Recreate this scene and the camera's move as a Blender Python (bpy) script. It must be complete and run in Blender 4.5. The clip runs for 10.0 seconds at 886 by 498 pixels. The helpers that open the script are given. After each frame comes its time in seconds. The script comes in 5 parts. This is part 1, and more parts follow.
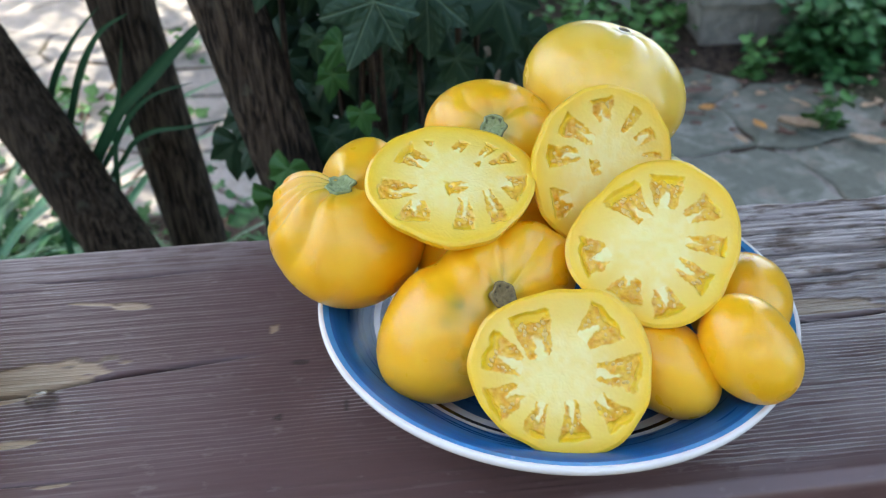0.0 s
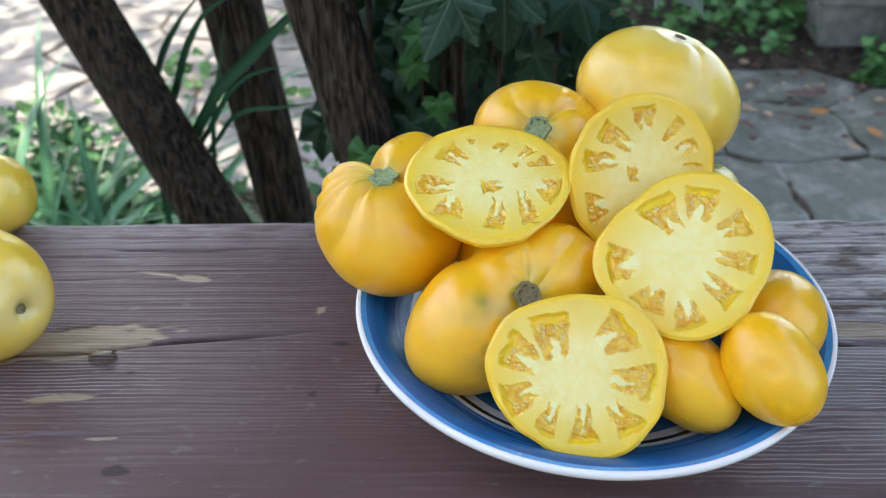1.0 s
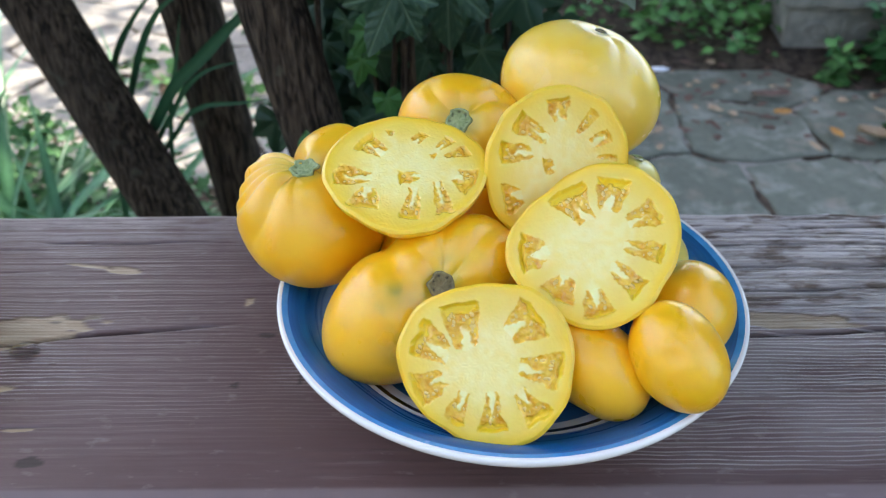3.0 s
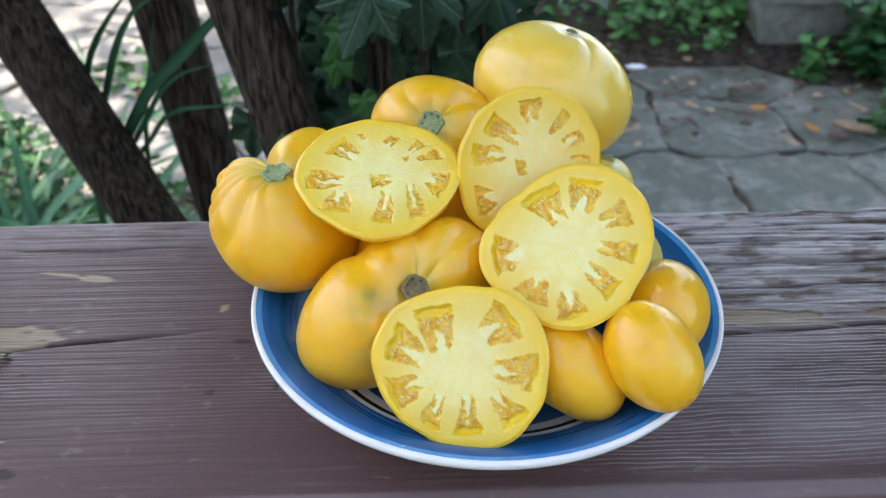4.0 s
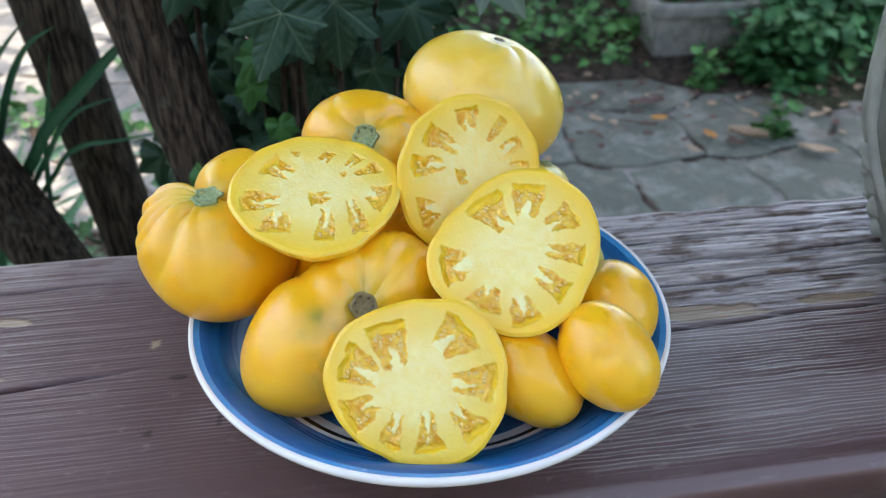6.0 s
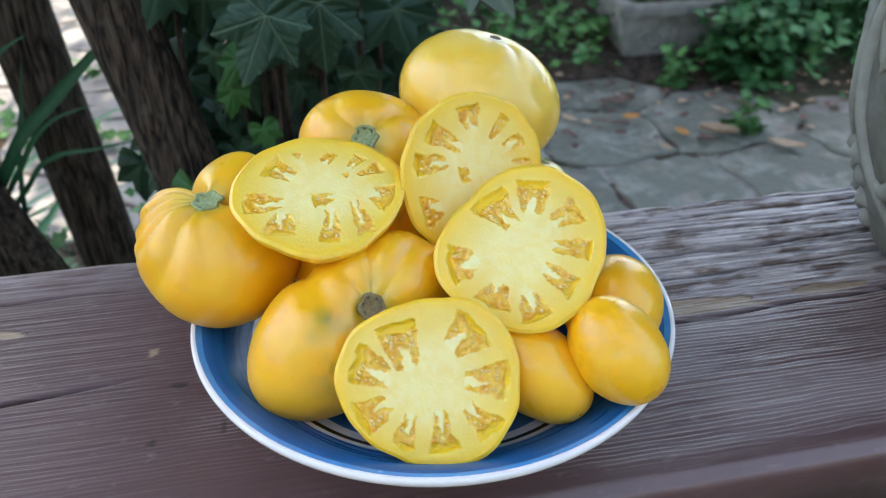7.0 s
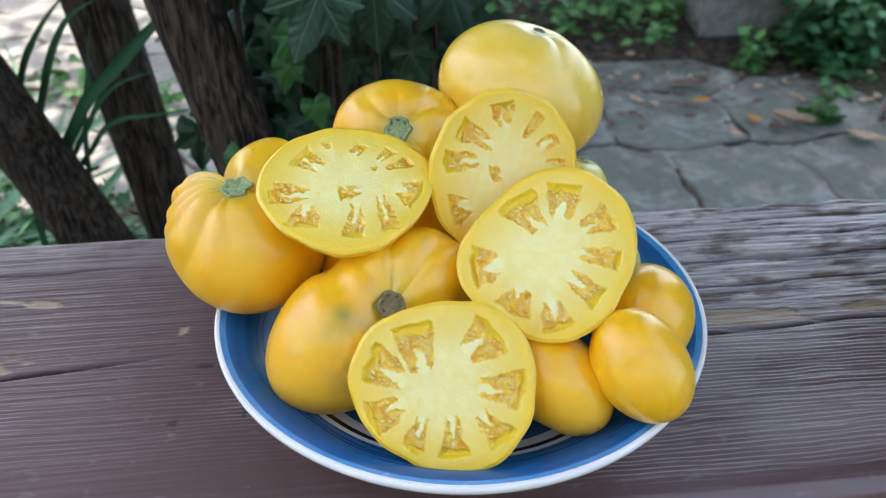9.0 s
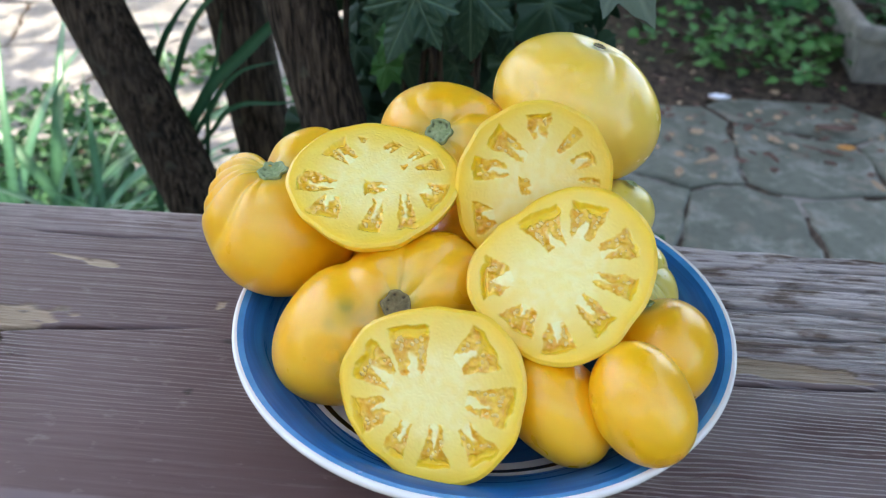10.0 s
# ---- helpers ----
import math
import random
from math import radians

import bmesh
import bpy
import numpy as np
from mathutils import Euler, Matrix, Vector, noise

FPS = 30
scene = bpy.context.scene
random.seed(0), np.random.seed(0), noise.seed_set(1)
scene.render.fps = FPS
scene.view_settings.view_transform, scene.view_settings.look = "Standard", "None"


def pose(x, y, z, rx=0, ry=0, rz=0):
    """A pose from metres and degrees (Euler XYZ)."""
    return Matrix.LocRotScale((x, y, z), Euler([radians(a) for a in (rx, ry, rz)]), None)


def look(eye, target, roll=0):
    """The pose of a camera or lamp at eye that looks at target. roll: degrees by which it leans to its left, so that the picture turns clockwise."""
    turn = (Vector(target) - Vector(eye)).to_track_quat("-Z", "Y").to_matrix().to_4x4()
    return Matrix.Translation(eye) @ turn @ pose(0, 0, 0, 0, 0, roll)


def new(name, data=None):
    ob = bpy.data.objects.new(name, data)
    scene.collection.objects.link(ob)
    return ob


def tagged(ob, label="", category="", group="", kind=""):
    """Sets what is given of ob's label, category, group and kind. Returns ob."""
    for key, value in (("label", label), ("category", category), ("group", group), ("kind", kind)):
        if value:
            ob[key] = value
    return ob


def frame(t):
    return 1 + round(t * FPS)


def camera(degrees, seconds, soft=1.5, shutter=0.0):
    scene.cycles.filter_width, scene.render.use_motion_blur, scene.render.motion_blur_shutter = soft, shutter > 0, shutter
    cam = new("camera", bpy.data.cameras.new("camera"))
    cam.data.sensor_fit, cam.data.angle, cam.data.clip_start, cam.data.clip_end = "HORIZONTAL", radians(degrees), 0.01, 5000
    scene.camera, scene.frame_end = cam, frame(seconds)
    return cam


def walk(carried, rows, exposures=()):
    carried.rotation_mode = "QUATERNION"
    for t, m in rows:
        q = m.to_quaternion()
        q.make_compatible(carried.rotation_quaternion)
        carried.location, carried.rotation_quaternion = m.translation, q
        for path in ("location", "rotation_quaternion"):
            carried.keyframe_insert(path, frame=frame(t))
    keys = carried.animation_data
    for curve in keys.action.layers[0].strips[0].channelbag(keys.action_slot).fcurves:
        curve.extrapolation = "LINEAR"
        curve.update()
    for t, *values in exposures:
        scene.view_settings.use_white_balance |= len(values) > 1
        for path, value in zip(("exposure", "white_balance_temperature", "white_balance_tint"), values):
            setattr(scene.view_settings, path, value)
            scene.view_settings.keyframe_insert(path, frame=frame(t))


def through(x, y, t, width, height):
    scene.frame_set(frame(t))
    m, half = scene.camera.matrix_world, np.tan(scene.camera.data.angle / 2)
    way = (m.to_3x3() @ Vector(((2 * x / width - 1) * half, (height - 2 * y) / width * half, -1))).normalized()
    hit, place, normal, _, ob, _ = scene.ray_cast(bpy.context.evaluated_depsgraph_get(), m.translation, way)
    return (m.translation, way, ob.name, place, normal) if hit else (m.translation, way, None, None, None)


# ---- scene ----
cam = camera(56.7, 10.0, soft=1.2)
PATH = [
    (0, (0.015, 0.035, 0.325), (0.01, 1.686, -0.804), -0.2),
    (0.5, (0.042, 0.032, 0.333), (-0.122, 1.652, -0.828), -1.3),
    (1, (0.049, 0.03, 0.335), (-0.193, 1.646, -0.817), -1.0),
    (1.5, (0.065, 0.026, 0.337), (-0.174, 1.651, -0.805), -0.2),
    (2, (0.078, 0.025, 0.334), (-0.136, 1.65, -0.812), 0.3),
    (2.5, (0.079, 0.027, 0.332), (-0.126, 1.649, -0.821), 0.2),
    (4, (0.085, 0.032, 0.333), (-0.061, 1.659, -0.822), 0.1),
    (4.5, (0.085, 0.032, 0.332), (-0.046, 1.659, -0.823), -0.0),
    (5, (0.084, 0.032, 0.33), (-0.005, 1.668, -0.817), 0.1),
    (5.5, (0.078, 0.034, 0.326), (0.08, 1.685, -0.803), 0.4),
    (6, (0.069, 0.036, 0.323), (0.131, 1.702, -0.782), 0.4),
    (7.5, (0.047, 0.038, 0.317), (0.187, 1.704, -0.781), 0.2),
    (8, (0.045, 0.049, 0.313), (0.17, 1.697, -0.812), -0.2),
    (8.5, (0.048, 0.054, 0.316), (0.162, 1.693, -0.824), -0.2),
    (9, (0.071, 0.051, 0.327), (0.049, 1.683, -0.829), 0.4),
    (9.5, (0.096, 0.054, 0.327), (-0.094, 1.696, -0.8), 1.5),
    (10, (0.122, 0.06, 0.32), (-0.202, 1.678, -0.81), 1.7),
]
LIGHTNESS, KELVIN, TINT = 2.72, 6850, 10
walk(cam, [(t, look(eye, target, roll)) for t, eye, target, roll in PATH], exposures=[(0, LIGHTNESS, KELVIN, TINT), (10, LIGHTNESS, KELVIN, TINT)])
# the focus lies on the fruit; a phone's small opening
cam.data.dof.use_dof = True
cam.data.dof.focus_distance = 0.40
cam.data.dof.aperture_fstop = 12.5

# ---- light ----
SUN_EL, SUN_AZ = 62.0, 118.0      # height, and compass turn from +x towards +y
world = bpy.data.worlds.new("sky")
scene.world = world
world.use_nodes = True
wn = world.node_tree
sky = wn.nodes.new("ShaderNodeTexSky")
sky.sky_type = "NISHITA"
sky.sun_disc = False
sky.sun_elevation = radians(SUN_EL)
sky.sun_rotation = radians(90 - SUN_AZ)
sky.air_density, sky.dust_density = 1.0, 2.5
background = wn.nodes["Background"]
background.inputs["Strength"].default_value = 0.15
wn.links.new(sky.outputs[0], background.inputs[0])

sun_way = Vector((math.cos(radians(SUN_EL)) * math.cos(radians(SUN_AZ)), math.cos(radians(SUN_EL)) * math.sin(radians(SUN_AZ)), math.sin(radians(SUN_EL))))
sun = new("sun", bpy.data.lights.new("sun", "SUN"))
sun.data.energy, sun.data.angle, sun.data.color = 1.8, radians(0.53), (1.0, 0.93, 0.82)
sun.matrix_world = look(sun_way * 20, (0, 0, 0))

GROUND = -0.855


# ---- small helpers ----
def clamp(v, a=0.0, b=1.0):
    return np.minimum(np.maximum(v, a), b)


def smooth(a, b, v):
    t = clamp((v - a) / (b - a))
    return t * t * (3 - 2 * t)


def lattice(ix, iy, seed):
    h = (ix.astype(np.int64) * 374761393 + iy.astype(np.int64) * 668265263 + seed * 974711) & 0xFFFFFFFF
    h = ((h ^ (h >> 13)) * 1274126177) & 0xFFFFFFFF
    return ((h ^ (h >> 16)) & 0xFFFF) / 65535.0


def vnoise(x, y, seed=0):
    """Smooth noise from 0 to 1 over arrays."""
    x, y = np.broadcast_arrays(np.asarray(x, float), np.asarray(y, float))
    ix, iy = np.floor(x), np.floor(y)
    fx, fy = x - ix, y - iy
    fx, fy = fx * fx * (3 - 2 * fx), fy * fy * (3 - 2 * fy)
    a, b = lattice(ix, iy, seed), lattice(ix + 1, iy, seed)
    c, d = lattice(ix, iy + 1, seed), lattice(ix + 1, iy + 1, seed)
    return (a * (1 - fx) + b * fx) * (1 - fy) + (c * (1 - fx) + d * fx) * fy


def mesh_of(name, verts, faces, material, shade=True, **fields):
    me = bpy.data.meshes.new(name)
    me.from_pydata([tuple(v) for v in verts], [], [tuple(f) for f in faces])
    for key, values in fields.items():
        at = me.attributes.new(key, "FLOAT", "POINT")
        at.data.foreach_set("value", np.asarray(values, np.float32))
    for m in material if isinstance(material, (list, tuple)) else [material]:
        me.materials.append(m)
    if shade:
        me.polygons.foreach_set("use_smooth", [True] * len(me.polygons))
    me.update()
    return me


def thing(name, label, category, at=(0, 0, 0), turn=(0, 0, 0), group="", kind=""):
    ob = new(name)
    ob.empty_display_size = 0.02
    ob.matrix_basis = pose(*at, *turn)
    return tagged(ob, label, category, group, kind)


def part(name, me, parent, label=""):
    ob = new(name, me)
    ob.parent = parent
    return tagged(ob, label)


def grid_faces(rows, cols, wrap=False):
    f = []
    for i in range(rows - 1):
        for j in range(cols if wrap else cols - 1):
            k = (j + 1) % cols
            f.append((i * cols + j, i * cols + k, (i + 1) * cols + k, (i + 1) * cols + j))
    return f


def tube(points, radii, sides=10, bark=0.0, seed=0, caps=True):
    """Verts and faces of a tube along points."""
    pts = [Vector(p) for p in points]
    verts, side = [], Vector((1, 0, 0))
    for i, p in enumerate(pts):
        ahead = (pts[min(i + 1, len(pts) - 1)] - pts[max(i - 1, 0)]).normalized()
        side = (side - ahead * side.dot(ahead)).normalized()
        up = ahead.cross(side)
        for k in range(sides):
            a = 2 * math.pi * k / sides
            r = radii[i]
            if bark:
                r *= 1 + bark * (float(vnoise(k * 26 / sides + 0.5 * math.sin(i * 0.4), i * 0.22, seed)) - 0.5) + bark * 0.7 * math.sin(a * 3 + i * 0.11 + seed)
            verts.append(p + (side * math.cos(a) + up * math.sin(a)) * r)
    faces = [(i * sides + k, i * sides + (k + 1) % sides, (i + 1) * sides + (k + 1) % sides, (i + 1) * sides + k) for i in range(len(pts) - 1) for k in range(sides)]
    if caps:
        faces += [tuple(reversed(range(sides))), tuple(range((len(pts) - 1) * sides, len(pts) * sides))]
    return verts, faces


def joined(pieces):
    verts, faces = [], []
    for v, f in pieces:
        n = len(verts)
        verts += list(v)
        faces += [tuple(i + n for i in q) for q in f]
    return verts, faces


# ---- materials ----
class Nodes:
    """A short way to wire a material."""

    def __init__(self, name, rough=0.5, spec=0.5):
        self.m = bpy.data.materials.new(name)
        self.m.use_nodes = True
        self.t = self.m.node_tree
        self.b = self.t.nodes["Principled BSDF"]
        self.b.inputs["Roughness"].default_value = rough
        self.b.inputs["Specular IOR Level"].default_value = spec

    def link(self, out, socket):
        self.t.links.new(out, socket)

    def put(self, socket, value):
        if hasattr(value, "links"):
            self.link(value, socket)
        else:
            socket.default_value = (*value, 1) if isinstance(value, tuple) and len(value) == 3 and socket.type == "RGBA" else value

    def coords(self, kind="Object", scale=(1, 1, 1), turn=0.0):
        c, mp = self.t.nodes.new("ShaderNodeTexCoord"), self.t.nodes.new("ShaderNodeMapping")
        mp.inputs["Scale"].default_value = scale
        mp.inputs["Rotation"].default_value = (0, 0, turn)
        self.link(c.outputs[kind], mp.inputs[0])
        return mp.outputs[0]

    def noise(self, scale, detail=3, co=None, rough=0.55, warp=0.0):
        n = self.t.nodes.new("ShaderNodeTexNoise")
        n.inputs["Scale"].default_value, n.inputs["Detail"].default_value = scale, detail
        n.inputs["Roughness"].default_value, n.inputs["Distortion"].default_value = rough, warp
        self.link(co if co is not None else self.coords(), n.inputs["Vector"])
        return n.outputs["Fac"]

    def cells(self, scale, co=None, feature="F1"):
        n = self.t.nodes.new("ShaderNodeTexVoronoi")
        n.feature = feature
        n.inputs["Scale"].default_value = scale
        self.link(co if co is not None else self.coords(), n.inputs["Vector"])
        return n.outputs["Distance"]

    def field(self, name):
        n = self.t.nodes.new("ShaderNodeAttribute")
        n.attribute_name = name
        return n.outputs["Fac"]

    def chance(self):
        return self.t.nodes.new("ShaderNodeObjectInfo").outputs["Random"]

    def island(self):
        return self.t.nodes.new("ShaderNodeNewGeometry").outputs["Random Per Island"]

    def span(self, v, a, b, c=0.0, d=1.0):
        n = self.t.nodes.new("ShaderNodeMapRange")
        for s, x in zip(n.inputs[1:5], (a, b, c, d)):
            s.default_value = x
        self.put(n.inputs[0], v)
        return n.outputs[0]

    def math(self, op, a, b=0.0):
        n = self.t.nodes.new("ShaderNodeMath")
        n.operation = op
        self.put(n.inputs[0], a)
        self.put(n.inputs[1], b)
        return n.outputs[0]

    def mix(self, f, a, b, blend="MIX"):
        n = self.t.nodes.new("ShaderNodeMix")
        n.data_type, n.blend_type = "RGBA", blend
        self.put(n.inputs[0], f)
        self.put(n.inputs[6], a)
        self.put(n.inputs[7], b)
        return n.outputs[2]

    def bump(self, height, far=0.001, strength=0.6, before=None):
        n = self.t.nodes.new("ShaderNodeBump")
        n.inputs["Strength"].default_value, n.inputs["Distance"].default_value = strength, far
        self.link(height, n.inputs["Height"])
        if before is not None:
            self.link(before, n.inputs["Normal"])
        return n.outputs[0]

    def done(self, colour=None, rough=None, normal=None, **more):
        if colour is not None:
            self.put(self.b.inputs["Base Color"], colour)
        if rough is not None:
            self.put(self.b.inputs["Roughness"], rough)
        if normal is not None:
            self.link(normal, self.b.inputs["Normal"])
        for key, value in more.items():
            self.put(self.b.inputs[key.replace("_", " ")], value)
        return self.m


def glowing_flesh(n, weight, radius):
    n.b.inputs["Subsurface Weight"].default_value = weight
    n.b.inputs["Subsurface Radius"].default_value = (1.0, 0.55, 0.12)
    n.b.inputs["Subsurface Scale"].default_value = radius


def skin_material(name, main, second, shoulder, rough=0.30):
    n = Nodes(name, rough)
    co = n.coords()
    blot = n.span(n.noise(22, 2, co), 0.38, 0.66)
    colour = n.mix(blot, main, second)
    fine = n.span(n.noise(95, 3, co), 0.3, 0.75, 0.0, 0.22)
    colour = n.mix(fine, colour, tuple(min(1, c * 1.25 + 0.03) for c in main))
    colour = n.mix(n.math("MULTIPLY", n.field("shoulder"), n.span(n.noise(45, 3, co), 0.3, 0.6)), colour, shoulder)
    colour = n.mix(n.field("green"), colour, (0.20, 0.24, 0.03))
    speck = n.span(n.cells(150, co), 0.03, 0.06, 1.0, 0.0)
    speck = n.math("MULTIPLY", speck, n.span(n.noise(30, 1, co), 0.60, 0.64))
    colour = n.mix(speck, colour, (0.18, 0.07, 0.01))
    glowing_flesh(n, 0.18, 0.005)
    return n.done(colour, n.span(n.noise(60, 2, co), 0.3, 0.7, rough - 0.04, rough + 0.08), n.bump(n.noise(210, 2, co), 0.0004, 0.12), Coat_Weight=0.48, Coat_Roughness=0.23)


GOLD = skin_material("golden_skin", (0.93, 0.455, 0.005), (0.94, 0.515, 0.010), (0.80, 0.54, 0.05))
ORANGE = skin_material("orange_gold_skin", (0.90, 0.42, 0.006), (0.92, 0.53, 0.018), (0.72, 0.48, 0.05))
HALF_SKIN = skin_material("yellow_skin", (0.92, 0.54, 0.012), (0.93, 0.60, 0.025), (0.80, 0.60, 0.12))
PALE = skin_material("pale_yellow_skin", (0.86, 0.54, 0.045), (0.88, 0.62, 0.11), (0.82, 0.62, 0.22), 0.2)
GREENISH = skin_material("greenish_yellow_skin", (0.64, 0.50, 0.06), (0.74, 0.60, 0.13), (0.50, 0.46, 0.09))


def flesh_material():
    n = Nodes("cut_flesh", 0.34)
    co = n.coords()
    colour = n.mix(n.span(n.noise(45, 4, co), 0.3, 0.7), (0.88, 0.60, 0.075), (0.89, 0.66, 0.12))
    colour = n.mix(n.field("rim"), colour, (0.92, 0.58, 0.025))
    colour = n.mix(n.field("pith"), colour, (0.92, 0.84, 0.40))
    void = n.mix(n.span(n.noise(80, 3, co), 0.35, 0.65), (0.86, 0.55, 0.006), (0.90, 0.62, 0.016))
    colour = n.mix(n.field("wall"), colour, void)
    gel = n.mix(n.span(n.noise(190, 3, co), 0.36, 0.64), (0.70, 0.32, 0.006), (0.86, 0.54, 0.05))
    colour = n.mix(n.field("gel"), colour, gel)
    rough = n.span(n.field("gel"), 0, 1, 0.36, 0.10)
    glowing_flesh(n, 0.25, 0.004)
    fibre = n.bump(n.noise(300, 3, co), 0.0003, 0.05)
    return n.done(colour, rough, n.bump(n.noise(900, 2, co), 0.0001, 0.08, fibre), Coat_Weight=0.30, Coat_Roughness=0.14)


FLESH = flesh_material()


def plain(name, a, b, scale=40, rough=0.5, far=0.001, strength=0.4, spec=0.5, **more):
    n = Nodes(name, rough, spec)
    co = n.coords()
    colour = n.mix(n.span(n.noise(scale, 4, co), 0.3, 0.7), a, b)
    return n.done(colour, n.span(n.noise(scale * 2.3, 3, co), 0.2, 0.8, rough - 0.08, rough + 0.1), n.bump(n.noise(scale * 4, 4, co), far, strength), **more)


SEED = plain("seed", (0.84, 0.60, 0.17), (0.79, 0.50, 0.10), 300, 0.2, 0.0002, 0.2, Coat_Weight=0.6)


def scar_material(name, pale, green, dark):
    n = Nodes(name, 0.75)
    co = n.coords()
    colour = n.mix(n.span(n.noise(420, 4, co), 0.32, 0.68), pale, green)
    colour = n.mix(n.field("pit"), colour, dark)
    return n.done(colour, 0.75, n.bump(n.noise(700, 4, co), 0.0006, 0.7))


SCAR_GREEN = scar_material("green_cork_scar", (0.40, 0.46, 0.24), (0.23, 0.30, 0.11), (0.085, 0.10, 0.04))
SCAR_BROWN = scar_material("brown_cork_scar", (0.30, 0.24, 0.11), (0.17, 0.13, 0.05), (0.05, 0.035, 0.018))
GLAZE_WHITE = plain("white_glaze", (0.86, 0.86, 0.84), (0.82, 0.82, 0.80), 30, 0.18, 0.0005, 0.08, Coat_Weight=0.4)
GLAZE_SKY = plain("light_blue_glaze", (0.050, 0.28, 0.62), (0.080, 0.34, 0.70), 90, 0.2, 0.0005, 0.08, Coat_Weight=0.3)


def brushed_glaze():
    """Cobalt brushed on while the bowl turned, so that its strokes run round it."""
    n = Nodes("cobalt_glaze", 0.3, 0.3)
    co = n.coords()
    axes = n.t.nodes.new("ShaderNodeSeparateXYZ")
    n.link(co, axes.inputs[0])
    flat = n.t.nodes.new("ShaderNodeCombineXYZ")
    n.link(axes.outputs[0], flat.inputs[0])
    n.link(axes.outputs[1], flat.inputs[1])
    away = n.t.nodes.new("ShaderNodeVectorMath")
    away.operation = "LENGTH"
    n.link(flat.outputs[0], away.inputs[0])
    rings = n.t.nodes.new("ShaderNodeCombineXYZ")
    n.link(n.math("ADD", n.math("MULTIPLY", away.outputs["Value"], 260.0), n.math("MULTIPLY", n.noise(9, 2, co), 3.0)), rings.inputs[0])
    n.link(n.math("MULTIPLY", n.noise(14, 2, co), 1.4), rings.inputs[1])
    stroke = n.noise(1.0, 4, rings.outputs[0], 0.6)
    colour = n.mix(n.span(stroke, 0.32, 0.66), (0.004, 0.068, 0.21), (0.015, 0.145, 0.38))
    colour = n.mix(n.span(n.noise(20, 3, co), 0.5, 0.75, 0, 0.4), colour, (0.004, 0.06, 0.20))
    return n.done(colour, n.span(stroke, 0.3, 0.7, 0.24, 0.36), n.bump(n.noise(160, 2, co), 0.0004, 0.08), Coat_Weight=0.08, Coat_Roughness=0.1)


GLAZE_BLUE = brushed_glaze()
GLAZE_BLACK = plain("black_glaze", (0.008, 0.007, 0.008), (0.016, 0.012, 0.012), 60, 0.2, 0.0005, 0.08)


def board_material():
    n = Nodes("worn_painted_wood", 0.4, 0.55)
    co = n.coords()
    grain = n.noise(24, 8, n.coords("Object", (1.0, 13, 13)), 0.68, 0.4)
    fine = n.noise(40, 9, n.coords("Object", (1.0, 11, 11)), 0.72, 0.3)
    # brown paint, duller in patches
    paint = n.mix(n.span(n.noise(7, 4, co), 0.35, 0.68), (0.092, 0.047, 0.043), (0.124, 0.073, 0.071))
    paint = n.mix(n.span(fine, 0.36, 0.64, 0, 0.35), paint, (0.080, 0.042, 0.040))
    paint = n.mix(n.math("MULTIPLY", n.span(n.noise(130, 4, n.coords("Object", (0.5, 1, 1))), 0.62, 0.72), 0.35), paint, (0.26, 0.21, 0.20))
    # grain crests, close and wavy, in drifts, with their glints put into the colour
    axes = n.t.nodes.new("ShaderNodeSeparateXYZ")
    n.link(co, axes.inputs[0])
    sway = n.noise(7, 3, n.coords("Object", (0.9, 2.4, 2.4)), 0.55)
    phase = n.math("ADD", n.math("MULTIPLY", axes.outputs[1], 2150.0), n.math("MULTIPLY", sway, 26.0))
    crest = n.span(n.math("SINE", phase), 0.35, 0.85)
    broken = n.span(n.noise(60, 5, n.coords("Object", (0.6, 4.5, 4.5))), 0.32, 0.50)
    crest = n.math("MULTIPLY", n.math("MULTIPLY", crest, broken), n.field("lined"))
    # greyed paint, with sky sheen of right side and lip put in its colour
    paint = n.mix(n.math("MULTIPLY", n.field("faded_sheen"), 0.85), paint, (0.20, 0.148, 0.142))
    paint = n.mix(n.math("MULTIPLY", crest, 0.9), paint, (0.47, 0.40, 0.39))
    # bare silver wood with brown scabs
    grey = n.mix(n.span(grain, 0.40, 0.60), (0.38, 0.325, 0.30), (0.60, 0.545, 0.52))
    brown = n.mix(n.span(fine, 0.38, 0.62), (0.11, 0.072, 0.055), (0.24, 0.175, 0.135))
    weathered = n.mix(n.span(n.noise(26, 5, n.coords("Object", (1, 3.2, 3.2))), 0.50, 0.60), grey, brown)
    scraped = n.math("MULTIPLY", n.field("weather"), n.span(n.noise(36, 5, n.coords("Object", (1, 6, 6))), 0.30, 0.42))
    colour = n.mix(scraped, paint, weathered)
    ridge = n.math("MULTIPLY", n.field("ridge"), n.span(fine, 0.44, 0.54))
    colour = n.mix(n.math("MULTIPLY", ridge, 0.20), colour, (0.28, 0.23, 0.22))
    tan = n.mix(n.span(grain, 0.32, 0.68), (0.26, 0.175, 0.105), (0.42, 0.315, 0.205))
    colour = n.mix(n.field("bare"), colour, tan)
    colour = n.mix(n.field("stain_dark"), colour, (0.020, 0.010, 0.009))
    rough = n.span(n.noise(50, 4, co), 0.25, 0.75, 0.30, 0.48)
    first = n.bump(crest, 0.0013, 0.9, n.bump(grain, 0.0006, 0.12))
    return n.done(colour, rough, n.bump(fine, 0.0008, 0.14, first))


BOARD = board_material()


